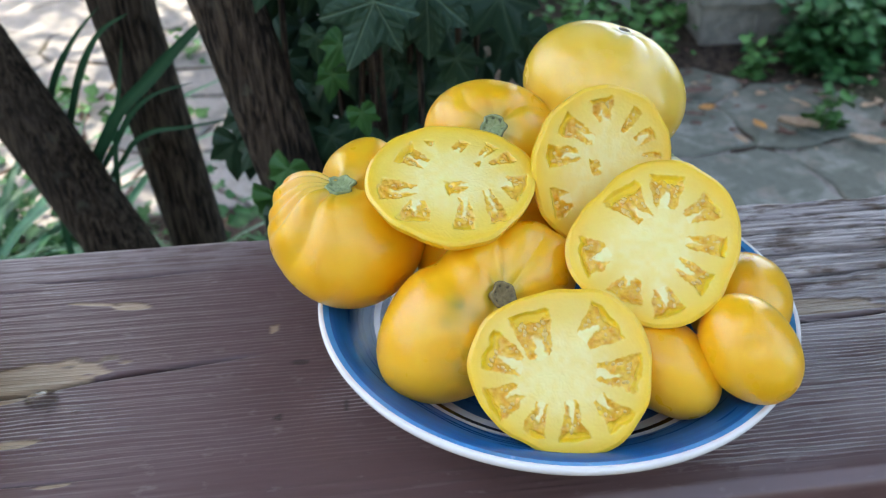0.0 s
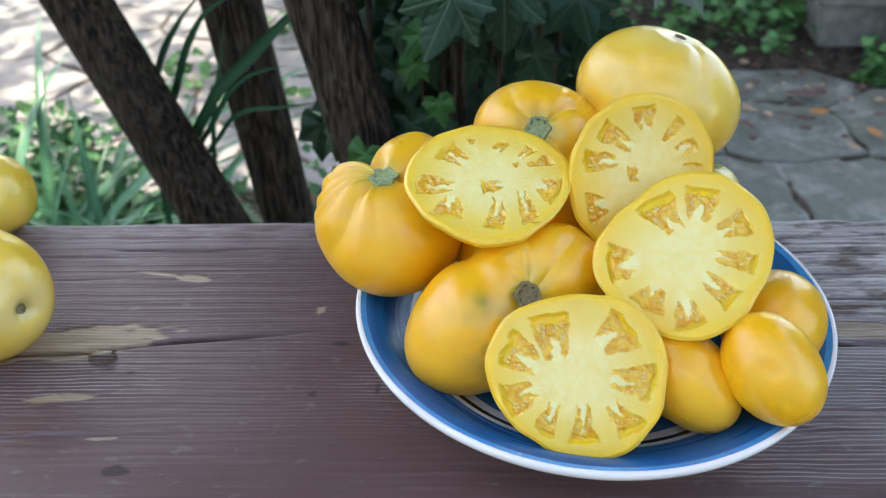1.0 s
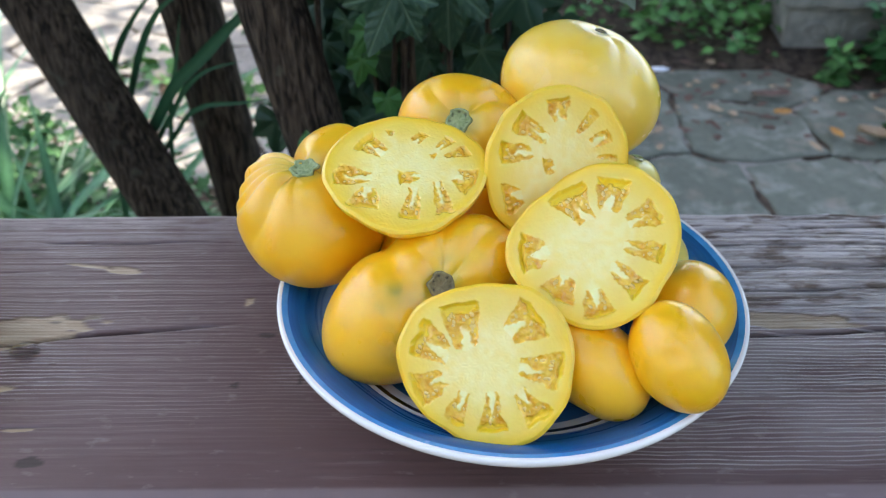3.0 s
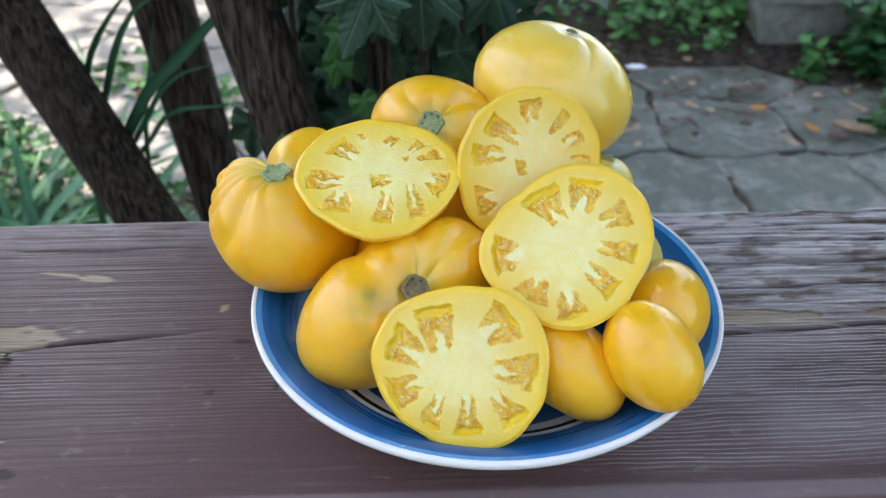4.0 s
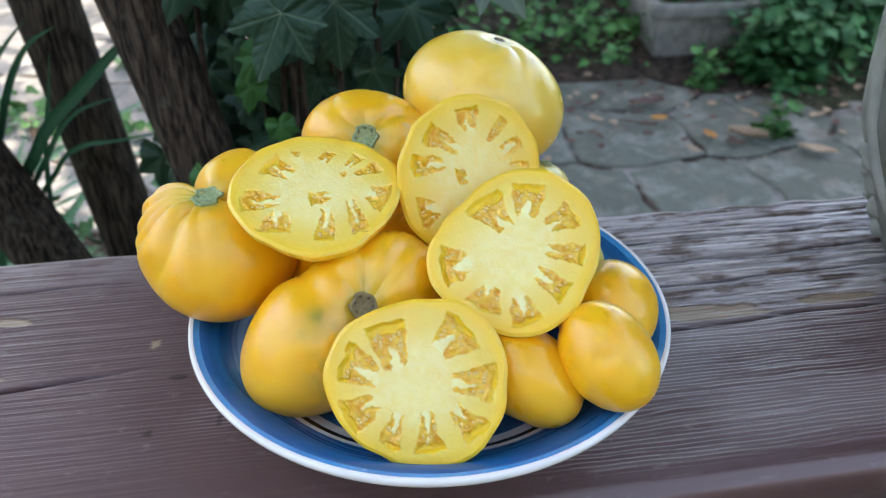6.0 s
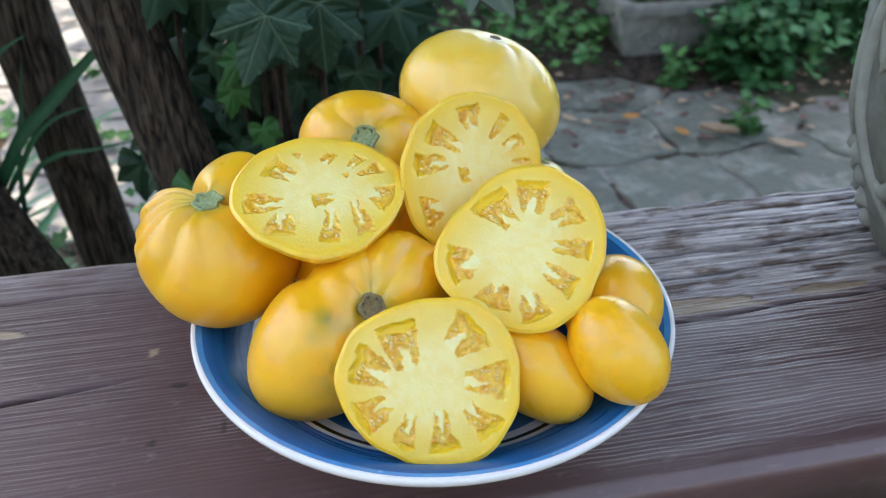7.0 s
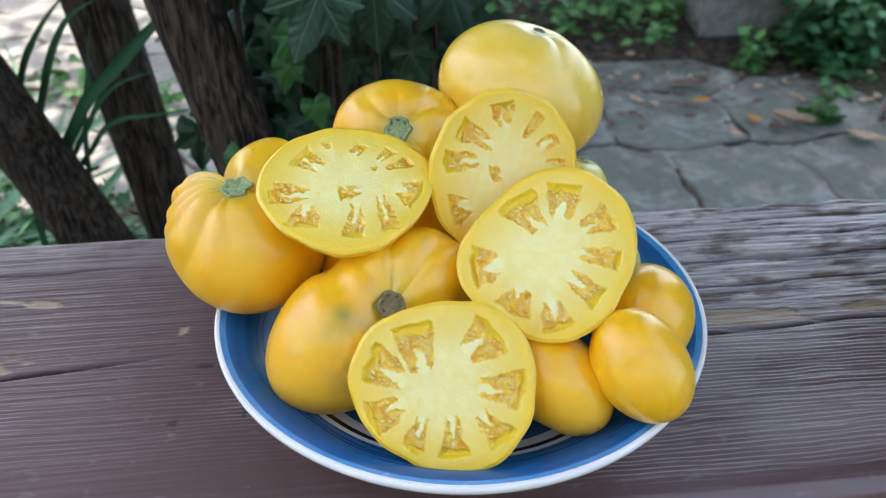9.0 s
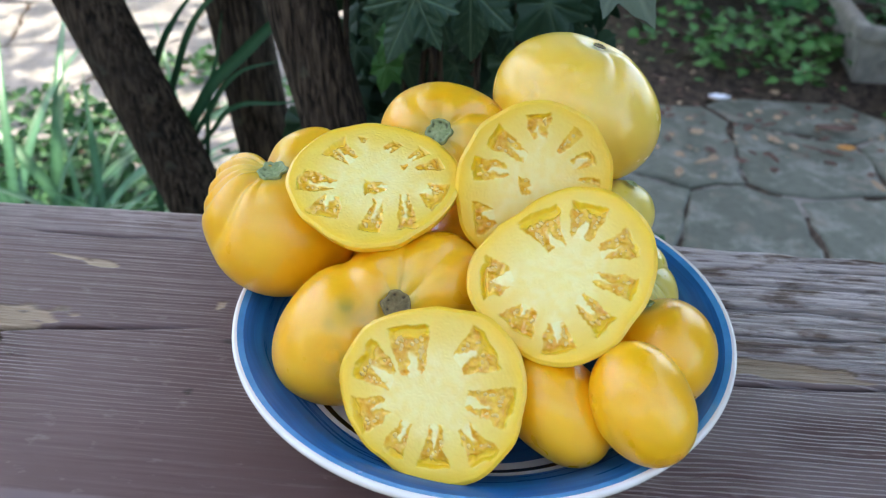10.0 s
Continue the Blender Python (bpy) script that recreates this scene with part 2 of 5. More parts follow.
def bark_material():
    n = Nodes("furrowed_bark", 0.92, 0.15)
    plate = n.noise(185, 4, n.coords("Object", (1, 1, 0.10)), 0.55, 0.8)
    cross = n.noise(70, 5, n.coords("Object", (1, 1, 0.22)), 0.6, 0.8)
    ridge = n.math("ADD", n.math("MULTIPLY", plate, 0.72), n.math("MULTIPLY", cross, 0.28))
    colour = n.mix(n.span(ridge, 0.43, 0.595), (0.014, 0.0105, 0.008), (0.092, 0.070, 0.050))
    colour = n.mix(n.span(n.noise(11, 4), 0.50, 0.72, 0, 0.6), colour, (0.045, 0.037, 0.028))
    colour = n.mix(n.span(n.noise(26, 4), 0.62, 0.74, 0, 0.5), colour, (0.11, 0.115, 0.085))
    return n.done(colour, 0.92, n.bump(ridge, 0.008, 0.9))


BARK = bark_material()


def leaf_material(name, a, b, rib, rough=0.4, through=0.0, single=True):
    n = Nodes(name, rough + 0.12, 0.22)
    pick = n.chance() if single else n.island()
    colour = n.mix(n.span(pick, 0, 1), a, b)
    colour = n.mix(n.span(n.noise(70, 3), 0.35, 0.7, 0, 0.45), colour, tuple(c * 0.55 for c in a))
    colour = n.mix(n.field("vein"), colour, rib)
    return n.done(colour, rough, n.bump(n.noise(180, 3), 0.001, 0.4), Transmission_Weight=through)


IVY = leaf_material("ivy_leaf", (0.014, 0.045, 0.024), (0.034, 0.082, 0.040), (0.06, 0.11, 0.065), 0.42)
IVY_LIGHT = leaf_material("young_ivy_leaf", (0.022, 0.085, 0.020), (0.042, 0.14, 0.03), (0.06, 0.15, 0.05), 0.42)
COVER = leaf_material("ground_cover_leaf", (0.020, 0.085, 0.020), (0.070, 0.21, 0.040), (0.13, 0.28, 0.09), 0.55, 0.0, False)
# darker copy of the cover leaf, with shade put into its greens
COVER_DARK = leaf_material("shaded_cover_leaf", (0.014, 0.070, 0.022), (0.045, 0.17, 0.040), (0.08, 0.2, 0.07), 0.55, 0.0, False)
BLADE = leaf_material("lily_blade", (0.020, 0.085, 0.035), (0.085, 0.23, 0.11), (0.11, 0.27, 0.14), 0.34)
CROWN = leaf_material("crown_leaf", (0.04, 0.10, 0.02), (0.08, 0.17, 0.03), (0.1, 0.2, 0.06), 0.5, 0.0, False)


def stone_material():
    n = Nodes("bluestone", 0.75, 0.35)
    co = n.coords()
    base = n.mix(n.chance(), (0.098, 0.106, 0.080), (0.140, 0.150, 0.116))
    colour = n.mix(n.span(n.noise(7, 7, co, 0.65), 0.50, 0.62), base, (0.21, 0.215, 0.18))
    colour = n.mix(n.span(n.noise(38, 4, co), 0.5, 0.75, 0, 0.55), colour, (0.075, 0.085, 0.062))
    colour = n.mix(n.span(n.noise(4.5, 5, n.coords("Generated", (1, 1, 1))), 0.56, 0.70, 0, 0.7), colour, (0.24, 0.19, 0.15))
    return n.done(colour, n.span(n.noise(20, 3, co), 0.3, 0.7, 0.6, 0.88), n.bump(n.noise(26, 6, co), 0.008, 0.6))


STONE = stone_material()


# the path's sunlight is put into this paler copy of the flagstone
def path_stone_material():
    n = Nodes("sunlit_path_stone", 0.85, 0.3)
    co = n.coords()
    base = n.mix(n.chance(), (0.20, 0.19, 0.175), (0.30, 0.28, 0.255))
    colour = n.mix(n.span(n.noise(9, 6, co, 0.65), 0.45, 0.68), base, (0.17, 0.16, 0.14))
    colour = n.mix(n.span(n.noise(44, 4, co), 0.5, 0.75, 0, 0.5), colour, (0.40, 0.35, 0.30))
    return n.done(colour, n.span(n.noise(20, 3, co), 0.3, 0.7, 0.7, 0.92), n.bump(n.noise(26, 6, co), 0.008, 0.6))


PATH_STONE = path_stone_material()


def soil_material():
    n = Nodes("leaf_litter_soil", 0.95, 0.2)
    co = n.coords()
    colour = n.mix(n.span(n.noise(30, 6, co), 0.35, 0.7), (0.026, 0.018, 0.013), (0.105, 0.076, 0.054))
    colour = n.mix(n.span(n.noise(90, 3, co), 0.6, 0.72), colour, (0.20, 0.15, 0.11))
    colour = n.mix(n.span(n.noise(0.7, 3, co), 0.5, 0.65, 0, 0.6), colour, (0.05, 0.08, 0.03))
    return n.done(colour, 0.95, n.bump(n.noise(60, 6, co), 0.02, 0.9))


SOIL = soil_material()
SAND = plain("joint_sand", (0.27, 0.25, 0.22), (0.12, 0.105, 0.09), 22, 0.95, 0.006, 0.8, 0.2)
CONCRETE = plain("cast_concrete", (0.31, 0.29, 0.245), (0.17, 0.16, 0.135), 20, 0.85, 0.004, 0.6, 0.25)
POT_RAISED = plain("worn_raised_stone", (0.33, 0.335, 0.29), (0.20, 0.205, 0.175), 40, 0.8, 0.002, 0.5, 0.3)
POT = plain("grey_cast_stone", (0.19, 0.195, 0.165), (0.105, 0.11, 0.09), 34, 0.8, 0.003, 0.6, 0.3)
DEAD_TAN = plain("dry_tan_leaf", (0.42, 0.30, 0.19), (0.30, 0.19, 0.11), 60, 0.7, 0.003, 0.6)
DEAD_ORANGE = plain("dry_orange_leaf", (0.50, 0.24, 0.04), (0.36, 0.14, 0.03), 60, 0.7, 0.003, 0.6)
DEAD_RED = plain("dry_red_brown_leaf", (0.14, 0.070, 0.045), (0.085, 0.048, 0.036), 60, 0.7, 0.003, 0.6)
PAPER = plain("white_scrap", (0.75, 0.76, 0.80), (0.68, 0.70, 0.74), 60, 0.7, 0.003, 0.4)
SIDING = plain("wall_siding", (0.30, 0.31, 0.285), (0.25, 0.26, 0.24), 6, 0.7, 0.002, 0.3)
DROP = Nodes("water", 0.03).done((0.9, 0.9, 0.85), Transmission_Weight=1.0, IOR=1.33)

# ---- ground ----
def ground_sheet():
    far = [-60, -20, -8, -4]
    near = list(np.arange(-3.4, 3.41, 0.1))
    xs = np.array(far + near + [4, 8, 20, 60])
    ys = np.array([-60, -20, -8, -3] + list(np.arange(-1.5, 6.01, 0.1)) + [7, 10, 20, 60])
    X, Y = np.meshgrid(xs, ys)
    Z = GROUND - 0.006 + 0.010 * (vnoise(X * 3, Y * 3, 3) - 0.5) + 0.06 * smooth(2.90, 3.16, Y) * smooth(-0.2, 0.4, X)
    verts = np.stack([X.ravel(), Y.ravel(), Z.ravel()], 1)
    me = mesh_of("ground", verts, grid_faces(len(ys), len(xs)), SOIL)
    return tagged(new("ground", me), "dark earth strewn with leaf litter", "ground", kind="structure")


ground_sheet()

# ---- the wide rail board ----
ANGLE = math.atan(0.128)
rail = new("rail_board")
rail.matrix_basis = pose(0, 0.2845, 0, 0, 0, math.degrees(ANGLE))
tagged(rail, "wide wooden rail board with worn dark brown paint", "railing", kind="structure")
BOARD_WIDTH, BOARD_THICK = 0.256, 0.042

# a crack: start and end along the board, place across at each end, depth, half-width
CRACKS = [
    (-0.34, -0.060, 0.098, 0.128, 0.0042, 0.0015),
    (-0.245, -0.085, 0.2175, 0.2160, 0.0030, 0.0010),
    (-0.285, -0.200, 0.2069, 0.2090, 0.0022, 0.0009),
    (-0.27, -0.19, 0.1805, 0.183, 0.0022, 0.0009),
    (-0.32, -0.120, 0.0405, 0.0445, 0.0009, 0.0005),
    (0.19, 0.52, 0.113, 0.126, 0.0040, 0.0014),
    (0.16, 0.50, 0.185, 0.192, 0.0040, 0.0018),
    (0.20, 0.55, 0.160, 0.166, 0.0035, 0.0016),
    (0.13, 0.46, 0.212, 0.214, 0.0030, 0.0014),
    (0.22, 0.60, 0.230, 0.236, 0.0030, 0.0012),
]
# flaked paint: centre along, centre across, half-length, half-width, tilt
FLAKES = [
    (-0.222, 0.1190, 0.060, 0.0150, 0.16),
    (-0.164, 0.1850, 0.013, 0.0045, -0.15),
    (-0.185, 0.1890, 0.016, 0.0020, -0.15),
    (-0.209, 0.0718, 0.021, 0.0032, 0.08),
    (-0.176, 0.0419, 0.009, 0.0018, 0.06),
    (0.262, 0.1290, 0.050, 0.0085, -0.06),
    (0.36, 0.1300, 0.030, 0.0050, 0.0),
    (-0.072, 0.150, 0.0025, 0.004, 0.3),
]
STAINS = [(-0.161, 0.0189, 0.008, 0.0042), (-0.056, 0.1173, 0.007, 0.003), (-0.066, 0.0747, 0.003, 0.003), (-0.03, 0.078, 0.0015, 0.005)]


def rail_board():
    along = np.concatenate([np.linspace(-1.3, -0.40, 20), np.arange(-0.38, 0.52, 0.0024), np.linspace(0.60, 1.5, 20)])
    across = np.concatenate([np.linspace(-0.006, 0.006, 30)[:-1], np.linspace(0.006, BOARD_WIDTH, 430)])
    S, D = np.meshgrid(along, across)
    bend = 0.004 * (vnoise(S * 7, D * 9, 5) - 0.5)
    d = D + bend
    weather = smooth(0.10, 0.26, S + 0.05 * (vnoise(S * 9, D * 30, 8) - 0.5)) * smooth(0.11, 0.15, d + 0.02 * (vnoise(S * 11, D * 8, 9) - 0.5))
    weather = np.maximum(weather, 0.22 * smooth(0.20, 0.25, d))
    # kept off the board before the bowl, whose contact shade this paints in
    faded_sheen = 0.95 * smooth(0.02, 0.20, S + 0.04 * (vnoise(S * 12, D * 40, 18) - 0.5)) * smooth(0.0, 1.0, (D - 0.008) / (0.09 - 0.065 * smooth(0.12, 0.25, S))) * smooth(0.35, 0.65, vnoise(S * 14, D * 26, 19))
    # lighter strip on the slanted edge paints in the sky it would reflect
    faded_sheen = np.maximum(faded_sheen, 0.55 * (1 - smooth(0.0012, 0.0034, D)) * smooth(-0.0058, -0.0046, D))
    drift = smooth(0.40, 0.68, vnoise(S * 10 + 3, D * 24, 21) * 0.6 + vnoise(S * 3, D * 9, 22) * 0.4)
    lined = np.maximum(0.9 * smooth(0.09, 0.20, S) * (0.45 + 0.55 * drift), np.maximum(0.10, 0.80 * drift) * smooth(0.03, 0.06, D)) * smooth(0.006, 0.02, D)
    strong = 0.35 + 0.65 * smooth(-0.05, 0.18, S) * (1 - weather)
    lines = vnoise(S * 6, d * 430, 1) * 0.7 + vnoise(S * 30, d * 700, 2) * 0.3
    ridge = smooth(0.58, 0.72, lines) * smooth(0.35, 0.6, vnoise(S * 40, d * 200, 12)) * (0.6 + 0.4 * strong)
    z = 0.0005 * (smooth(0.25, 0.75, lines) - 0.5) * (0.30 + 0.9 * strong) * smooth(0.004, 0.012, D)
    coarse = vnoise(S * 6, d * 520, 4) * 0.5 + vnoise(S * 24, d * 900, 6) * 0.5
    z += weather * 0.0012 * (smooth(0.40, 0.54, coarse) - 0.7)
    pits = weather * (1 - smooth(0.38, 0.48, coarse))
    z += 0.0012 * (vnoise(S * 6, D * 12, 7) - 0.5)
    bare = np.zeros_like(S)
    stain_dark = 0.4 * pits * smooth(0.2, 0.5, vnoise(S * 12, d * 40, 14))
    for c, (a, b, p, q, deep, half) in enumerate(CRACKS):
        u = clamp((S - a) / (b - a))
        middle = p + (q - p) * u + 0.0035 * (vnoise(S * 24, 0 * S, 20 + c) - 0.5)
        fade = smooth(0, 0.06, (S - a)) * smooth(0, 0.10, (b - S)) * (0.65 + 0.35 * smooth(0.25, 0.5, vnoise(S * 30, 0 * S, 40 + c)))
        z -= 1.6 * deep * fade * np.exp(-((D - middle) / half) ** 2)
        # the dark inside the crack is coloured in, with its dirt
        stain_dark = np.maximum(stain_dark, 0.95 * fade * np.exp(-((D - middle) / half) ** 4))
    for c, (s0, d0, a, b, tilt) in enumerate(FLAKES):
        ds, dd = S - s0, D - d0 - tilt * (S - s0)
        edge = np.sqrt((ds / a) ** 2 + (dd / b) ** 2) + 0.45 * (vnoise(S * 90, D * 260, 60 + c) - 0.5)
        inside = 1 - smooth(0.90, 1.0, edge)
        # far edge inside the flake drawn darker
        stain_dark = np.maximum(stain_dark, 0.75 * inside * smooth(0.80, 0.93, edge) * smooth(0.0, 0.3, dd / b))
        bare = np.maximum(bare, inside)
        z -= 0.0007 * inside
    for c, (s0, d0, a, b) in enumerate(STAINS):
        edge = np.sqrt(((S - s0) / a) ** 2 + ((D - d0) / b) ** 2) + 0.6 * (vnoise(S * 150, D * 250, 80 + c) - 0.5)
        stain_dark = np.maximum(stain_dark, 0.85 * (1 - smooth(0.8, 1.05, edge)))
    # rounded long edges
    t = clamp(0.009 - (BOARD_WIDTH - D), 0, 0.009)
    z -= 0.009 - np.sqrt(np.maximum(0.009 ** 2 - t * t, 0))
    # the near edge is planed off at a slant, with softened arrises
    lip = 0.0022 + 0.0012 * (vnoise(S * 16, 0 * S, 23) - 0.5)
    z -= 0.55 * np.logaddexp(0, (lip - D) / 0.0006) * 0.0006 + 3.0 * np.logaddexp(0, (-0.0050 - D) / 0.0003) * 0.0003
    ragged = (vnoise(S * 35, 0 * S, 90) - 0.5) * 0.005 * (0.4 + smooth(0.0, 0.3, S))
    D2 = D + ragged * smooth(BOARD_WIDTH - 0.02, BOARD_WIDTH, D)
    rows, cols = S.shape
    top = np.stack([S.ravel(), D2.ravel(), z.ravel()], 1)
    verts = list(top)
    faces = grid_faces(rows, cols)
    n = len(verts)
    front = [(s, -0.006, -BOARD_THICK) for s in along]
    back = [(s, BOARD_WIDTH, -BOARD_THICK) for s in along]
    verts += front + back
    for j in range(cols - 1):
        faces.append((n + j, n + j + 1, j + 1, j))
        faces.append(((rows - 1) * cols + j, (rows - 1) * cols + j + 1, n + cols + j + 1, n + cols + j))
        faces.append((n + cols + j, n + cols + j + 1, n + j + 1, n + j))
    pad = [0.0] * (2 * cols)
    me = mesh_of("board", verts, faces, BOARD, bare=list(bare.ravel()) + pad, weather=list(weather.ravel()) + pad, ridge=list(ridge.ravel()) + pad, stain_dark=list(stain_dark.ravel()) + pad, faded_sheen=list(faded_sheen.ravel()) + pad, lined=list(lined.ravel()) + pad)
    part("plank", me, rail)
    for s in (-0.9, 0.95):
        bm = bmesh.new()
        bmesh.ops.create_cube(bm, size=1.0, matrix=Matrix.Translation((s, BOARD_WIDTH / 2, (GROUND - 0.05 - BOARD_THICK) / 2)) @ Matrix.Diagonal((0.09, 0.09, -GROUND + 0.05 - BOARD_THICK, 1)))
        bmesh.ops.bevel(bm, geom=bm.edges[:], offset=0.006, segments=2, affect="EDGES")
        post = bpy.data.meshes.new("post")
        bm.to_mesh(post)
        bm.free()
        post.materials.append(BOARD)
        part("post", post, rail)


rail_board()

# ---- the bowl ----
BOWL = (0.076, 0.4041)
BOWL_R, BOWL_H = 0.132, 0.045


def bowl_height(r):
    # the wall flattens towards the rim
    return 0.010 + 0.0322 * max(0.0, min(1.0, (r - 0.055) / 0.0675)) ** 1.55 + 0.32 * max(0.0, r - 0.1225)


def make_bowl():
    squeeze = 0.990
    prof, tint = [], []
    marks = [0.0, 0.03, 0.055, 0.075, 0.0885, 0.0925, 0.0955, 0.0972, 0.0990, 0.1025, 0.105, 0.110, 0.116, 0.1225, 0.1250, 0.1268, 0.1290]
    for r in marks:
        prof.append((r, bowl_height(r)))
    prof += [(0.1300, 0.0448), (0.1315, 0.0452), (0.1325, 0.0445), (0.1328, 0.0430), (0.1322, 0.0410), (0.128, 0.0375), (0.115, 0.028), (0.098, 0.0175), (0.080, 0.0085), (0.066, 0.0040), (0.063, 0.0), (0.059, 0.0), (0.057, 0.004), (0.0, 0.005)]
    for (r, _), (q, _) in zip(prof, prof[1:]):
        m = (r + q) / 2
        k = len(tint)
        if k >= len(marks) or m > 0.1300:
            tint.append(0)
        elif m > 0.1268:
            tint.append(1)
        elif m > 0.1025:
            tint.append(2)
        elif m > 0.0990:
            tint.append(0)
        elif m > 0.0955:
            tint.append(3)
        elif m > 0.0885:
            tint.append(0)
        else:
            tint.append(2)
    n = 144
    verts, faces, index = [], [], []
    for r, z in prof:
        for k in range(n):
            a = 2 * math.pi * k / n
            w = squeeze * (1 + 0.003 * math.sin(2 * a + 0.6))
            verts.append((r * w * math.cos(a), r * w * math.sin(a), z))
    for i in range(len(prof) - 1):
        for k in range(n):
            faces.append((i * n + k, i * n + (k + 1) % n, (i + 1) * n + (k + 1) % n, (i + 1) * n + k))
            index.append(tint[i])
    me = mesh_of("bowl", verts, faces, [GLAZE_WHITE, GLAZE_SKY, GLAZE_BLUE, GLAZE_BLACK])
    me.polygons.foreach_set("material_index", index)
    bm = bmesh.new()
    bm.from_mesh(me)
    bmesh.ops.remove_doubles(bm, verts=bm.verts, dist=1e-6)
    bmesh.ops.recalc_face_normals(bm, faces=bm.faces)
    bm.to_mesh(me)
    bm.free()
    ob = new("bowl", me)
    ob.matrix_basis = pose(*BOWL, 0.0015)
    tagged(ob, "wide glazed blue bowl with white rim and black ring", "bowl")


make_bowl()


# ---- whole tomatoes ----
def scar_mesh(radius, seed, material):
    """A corky cup with a raised rim, a ring of small pits and a sunken middle."""
    verts, pit = [], []
    rings, n = 15, 66
    for i in range(rings):
        f = i / (rings - 1)
        for k in range(n):
            a = 2 * math.pi * k / n
            rough = float(vnoise(k * 0.45, f * 6, seed))
            r = radius * f * (1 + 0.45 * (float(vnoise(4 + 2.2 * math.cos(a), 4 + 2.2 * math.sin(a), seed + 3)) - 0.5) * f)
            dot = math.exp(-((f - 0.66 - 0.10 * (rough - 0.5)) / 0.085) ** 2) * max(0.0, math.cos(a * 7 + 3.0 * float(vnoise(k * 0.2, 3, seed)))) ** 2 * (0.25 + rough)
            z = 0.0006 + 0.0019 * f * f - 0.0014 * max(0.0, (f - 0.88) / 0.12) + 0.0007 * math.exp(-((f - 0.84) / 0.10) ** 2) * (0.5 + rough) - 0.0008 * dot - 0.0006 * math.exp(-(f / 0.25) ** 2)
            verts.append((r * math.cos(a), r * math.sin(a), z * radius / 0.0075))
            pit.append(min(1.0, 1.3 * dot + 0.35 * max(0.0, rough - 0.55) / 0.45 + 0.75 * max(0.0, (f - 0.93) / 0.07)))
    return mesh_of("stem_scar", verts, grid_faces(rings, n, True), material, pit=pit)


def tomato(label, centre, radii, turn=(0, 0, 0), stem=(0, 0, 1), material=None, ribs=(0, 0.0), dimple=(0.12, 0.35), bumps=(), scar=0.006, scar_material=None, seed=0, saddle=None, green=(), group="tomatoes in the bowl", blossom=False, creases=()):
    """An uneven ellipsoid: ribs run from the stem, bumps swell or sink it towards given directions."""
    E = Euler([radians(a) for a in turn], "XYZ").to_matrix()
    Ei = np.array(E.transposed())
    s = Vector(stem).normalized()
    side = s.orthogonal().normalized()
    up = s.cross(side)
    rows, cols = 90, 168
    th = np.linspace(0.0, math.pi, rows)[:, None] * np.ones((1, cols))
    ph = (np.arange(cols) * 2 * math.pi / cols)[None, :] * np.ones((rows, 1))
    dirs = np.cos(th)[..., None] * np.array(s) + (np.sin(th) * np.cos(ph))[..., None] * np.array(side) + (np.sin(th) * np.sin(ph))[..., None] * np.array(up)
    loc = dirs @ Ei.T / np.array(radii)
    r = 1 / np.sqrt((loc ** 2).sum(-1))
    size = float(np.mean(radii))
    count, deep = ribs
    if count:
        wob = ph + 0.35 * np.sin(ph * 2 + seed) + 0.2 * np.sin(ph * 3 + seed * 2)
        crease = np.abs(np.sin(wob * count / 2)) ** 0.7 - 0.70
        weight = np.exp(-((th - 0.60) / 0.55) ** 2) * smooth(0.10, 0.38, th)
        r = r * (1 + deep * crease * weight * (0.5 + vnoise(np.cos(ph) * 1.3 + 5, np.sin(ph) * 1.3 + 5, seed + 3)))
    # single creases that run from the stem towards a direction: depth, width, how far down
    for (cx, cy, cz), deep, width, end in creases:
        c = Vector((cx, cy, cz))
        turned = ph - math.atan2(c.dot(up), c.dot(side)) + 0.12 * np.sin(th * 4 + seed)
        turned = np.arctan2(np.sin(turned), np.cos(turned))
        r = r * (1 - deep * np.exp(-np.abs(turned / width) ** 1.5) * smooth(0.16, 0.36, th) * (1 - smooth(end - 0.45, end + 0.25, th)))
    for (bx, by, bz), gain, width in bumps:
        b = np.array(Vector((bx, by, bz)).normalized())
        r = r * (1 + gain * np.exp(-(np.arccos(clamp(dirs @ b, -1, 1)) / width) ** 2))
    if saddle:
        axis, gain, width = saddle
        b = np.array(Vector(axis).normalized())
        r = r * (1 - gain * np.exp(-((dirs @ b) / width) ** 2))
    r = r * (1 - dimple[0] * np.exp(-(th / dimple[1]) ** 2))
    r = r * (1 - 0.05 * np.exp(-((th - math.pi) / 0.25) ** 2))
    r = r * (1 + 0.02 * np.sin(ph * 2 + seed) * np.sin(th) ** 2 + 0.012 * np.sin(ph * 3 + 2 * seed) * np.sin(th) ** 2)
    r0 = float(r[0].mean())
    verts = (dirs * r[..., None]).reshape(-1, 3)
    shoulder = np.exp(-((th - 0.15) / 0.42) ** 2).ravel()
    gr = np.zeros_like(th)
    for (gx, gy, gz), amount, width in green:
        b = np.array(Vector((gx, gy, gz)).normalized())
        gr = np.maximum(gr, amount * np.exp(-(np.arccos(clamp(dirs @ b, -1, 1)) / width) ** 2) * (0.45 + 0.55 * smooth(0.25, 0.7, vnoise(dirs[..., 0] * 7 + 9, dirs[..., 2] * 7 + 9, seed))))
    if scar:
        gr = np.maximum(gr, 0.42 * np.exp(-(th / (1.9 * scar / size)) ** 4))
    me = mesh_of("tomato_skin", verts, grid_faces(rows, cols, True), material or GOLD, shoulder=shoulder, green=gr.ravel())
    ob = thing("tomato", label, "tomato", centre, group=group)
    part("skin", me, ob)
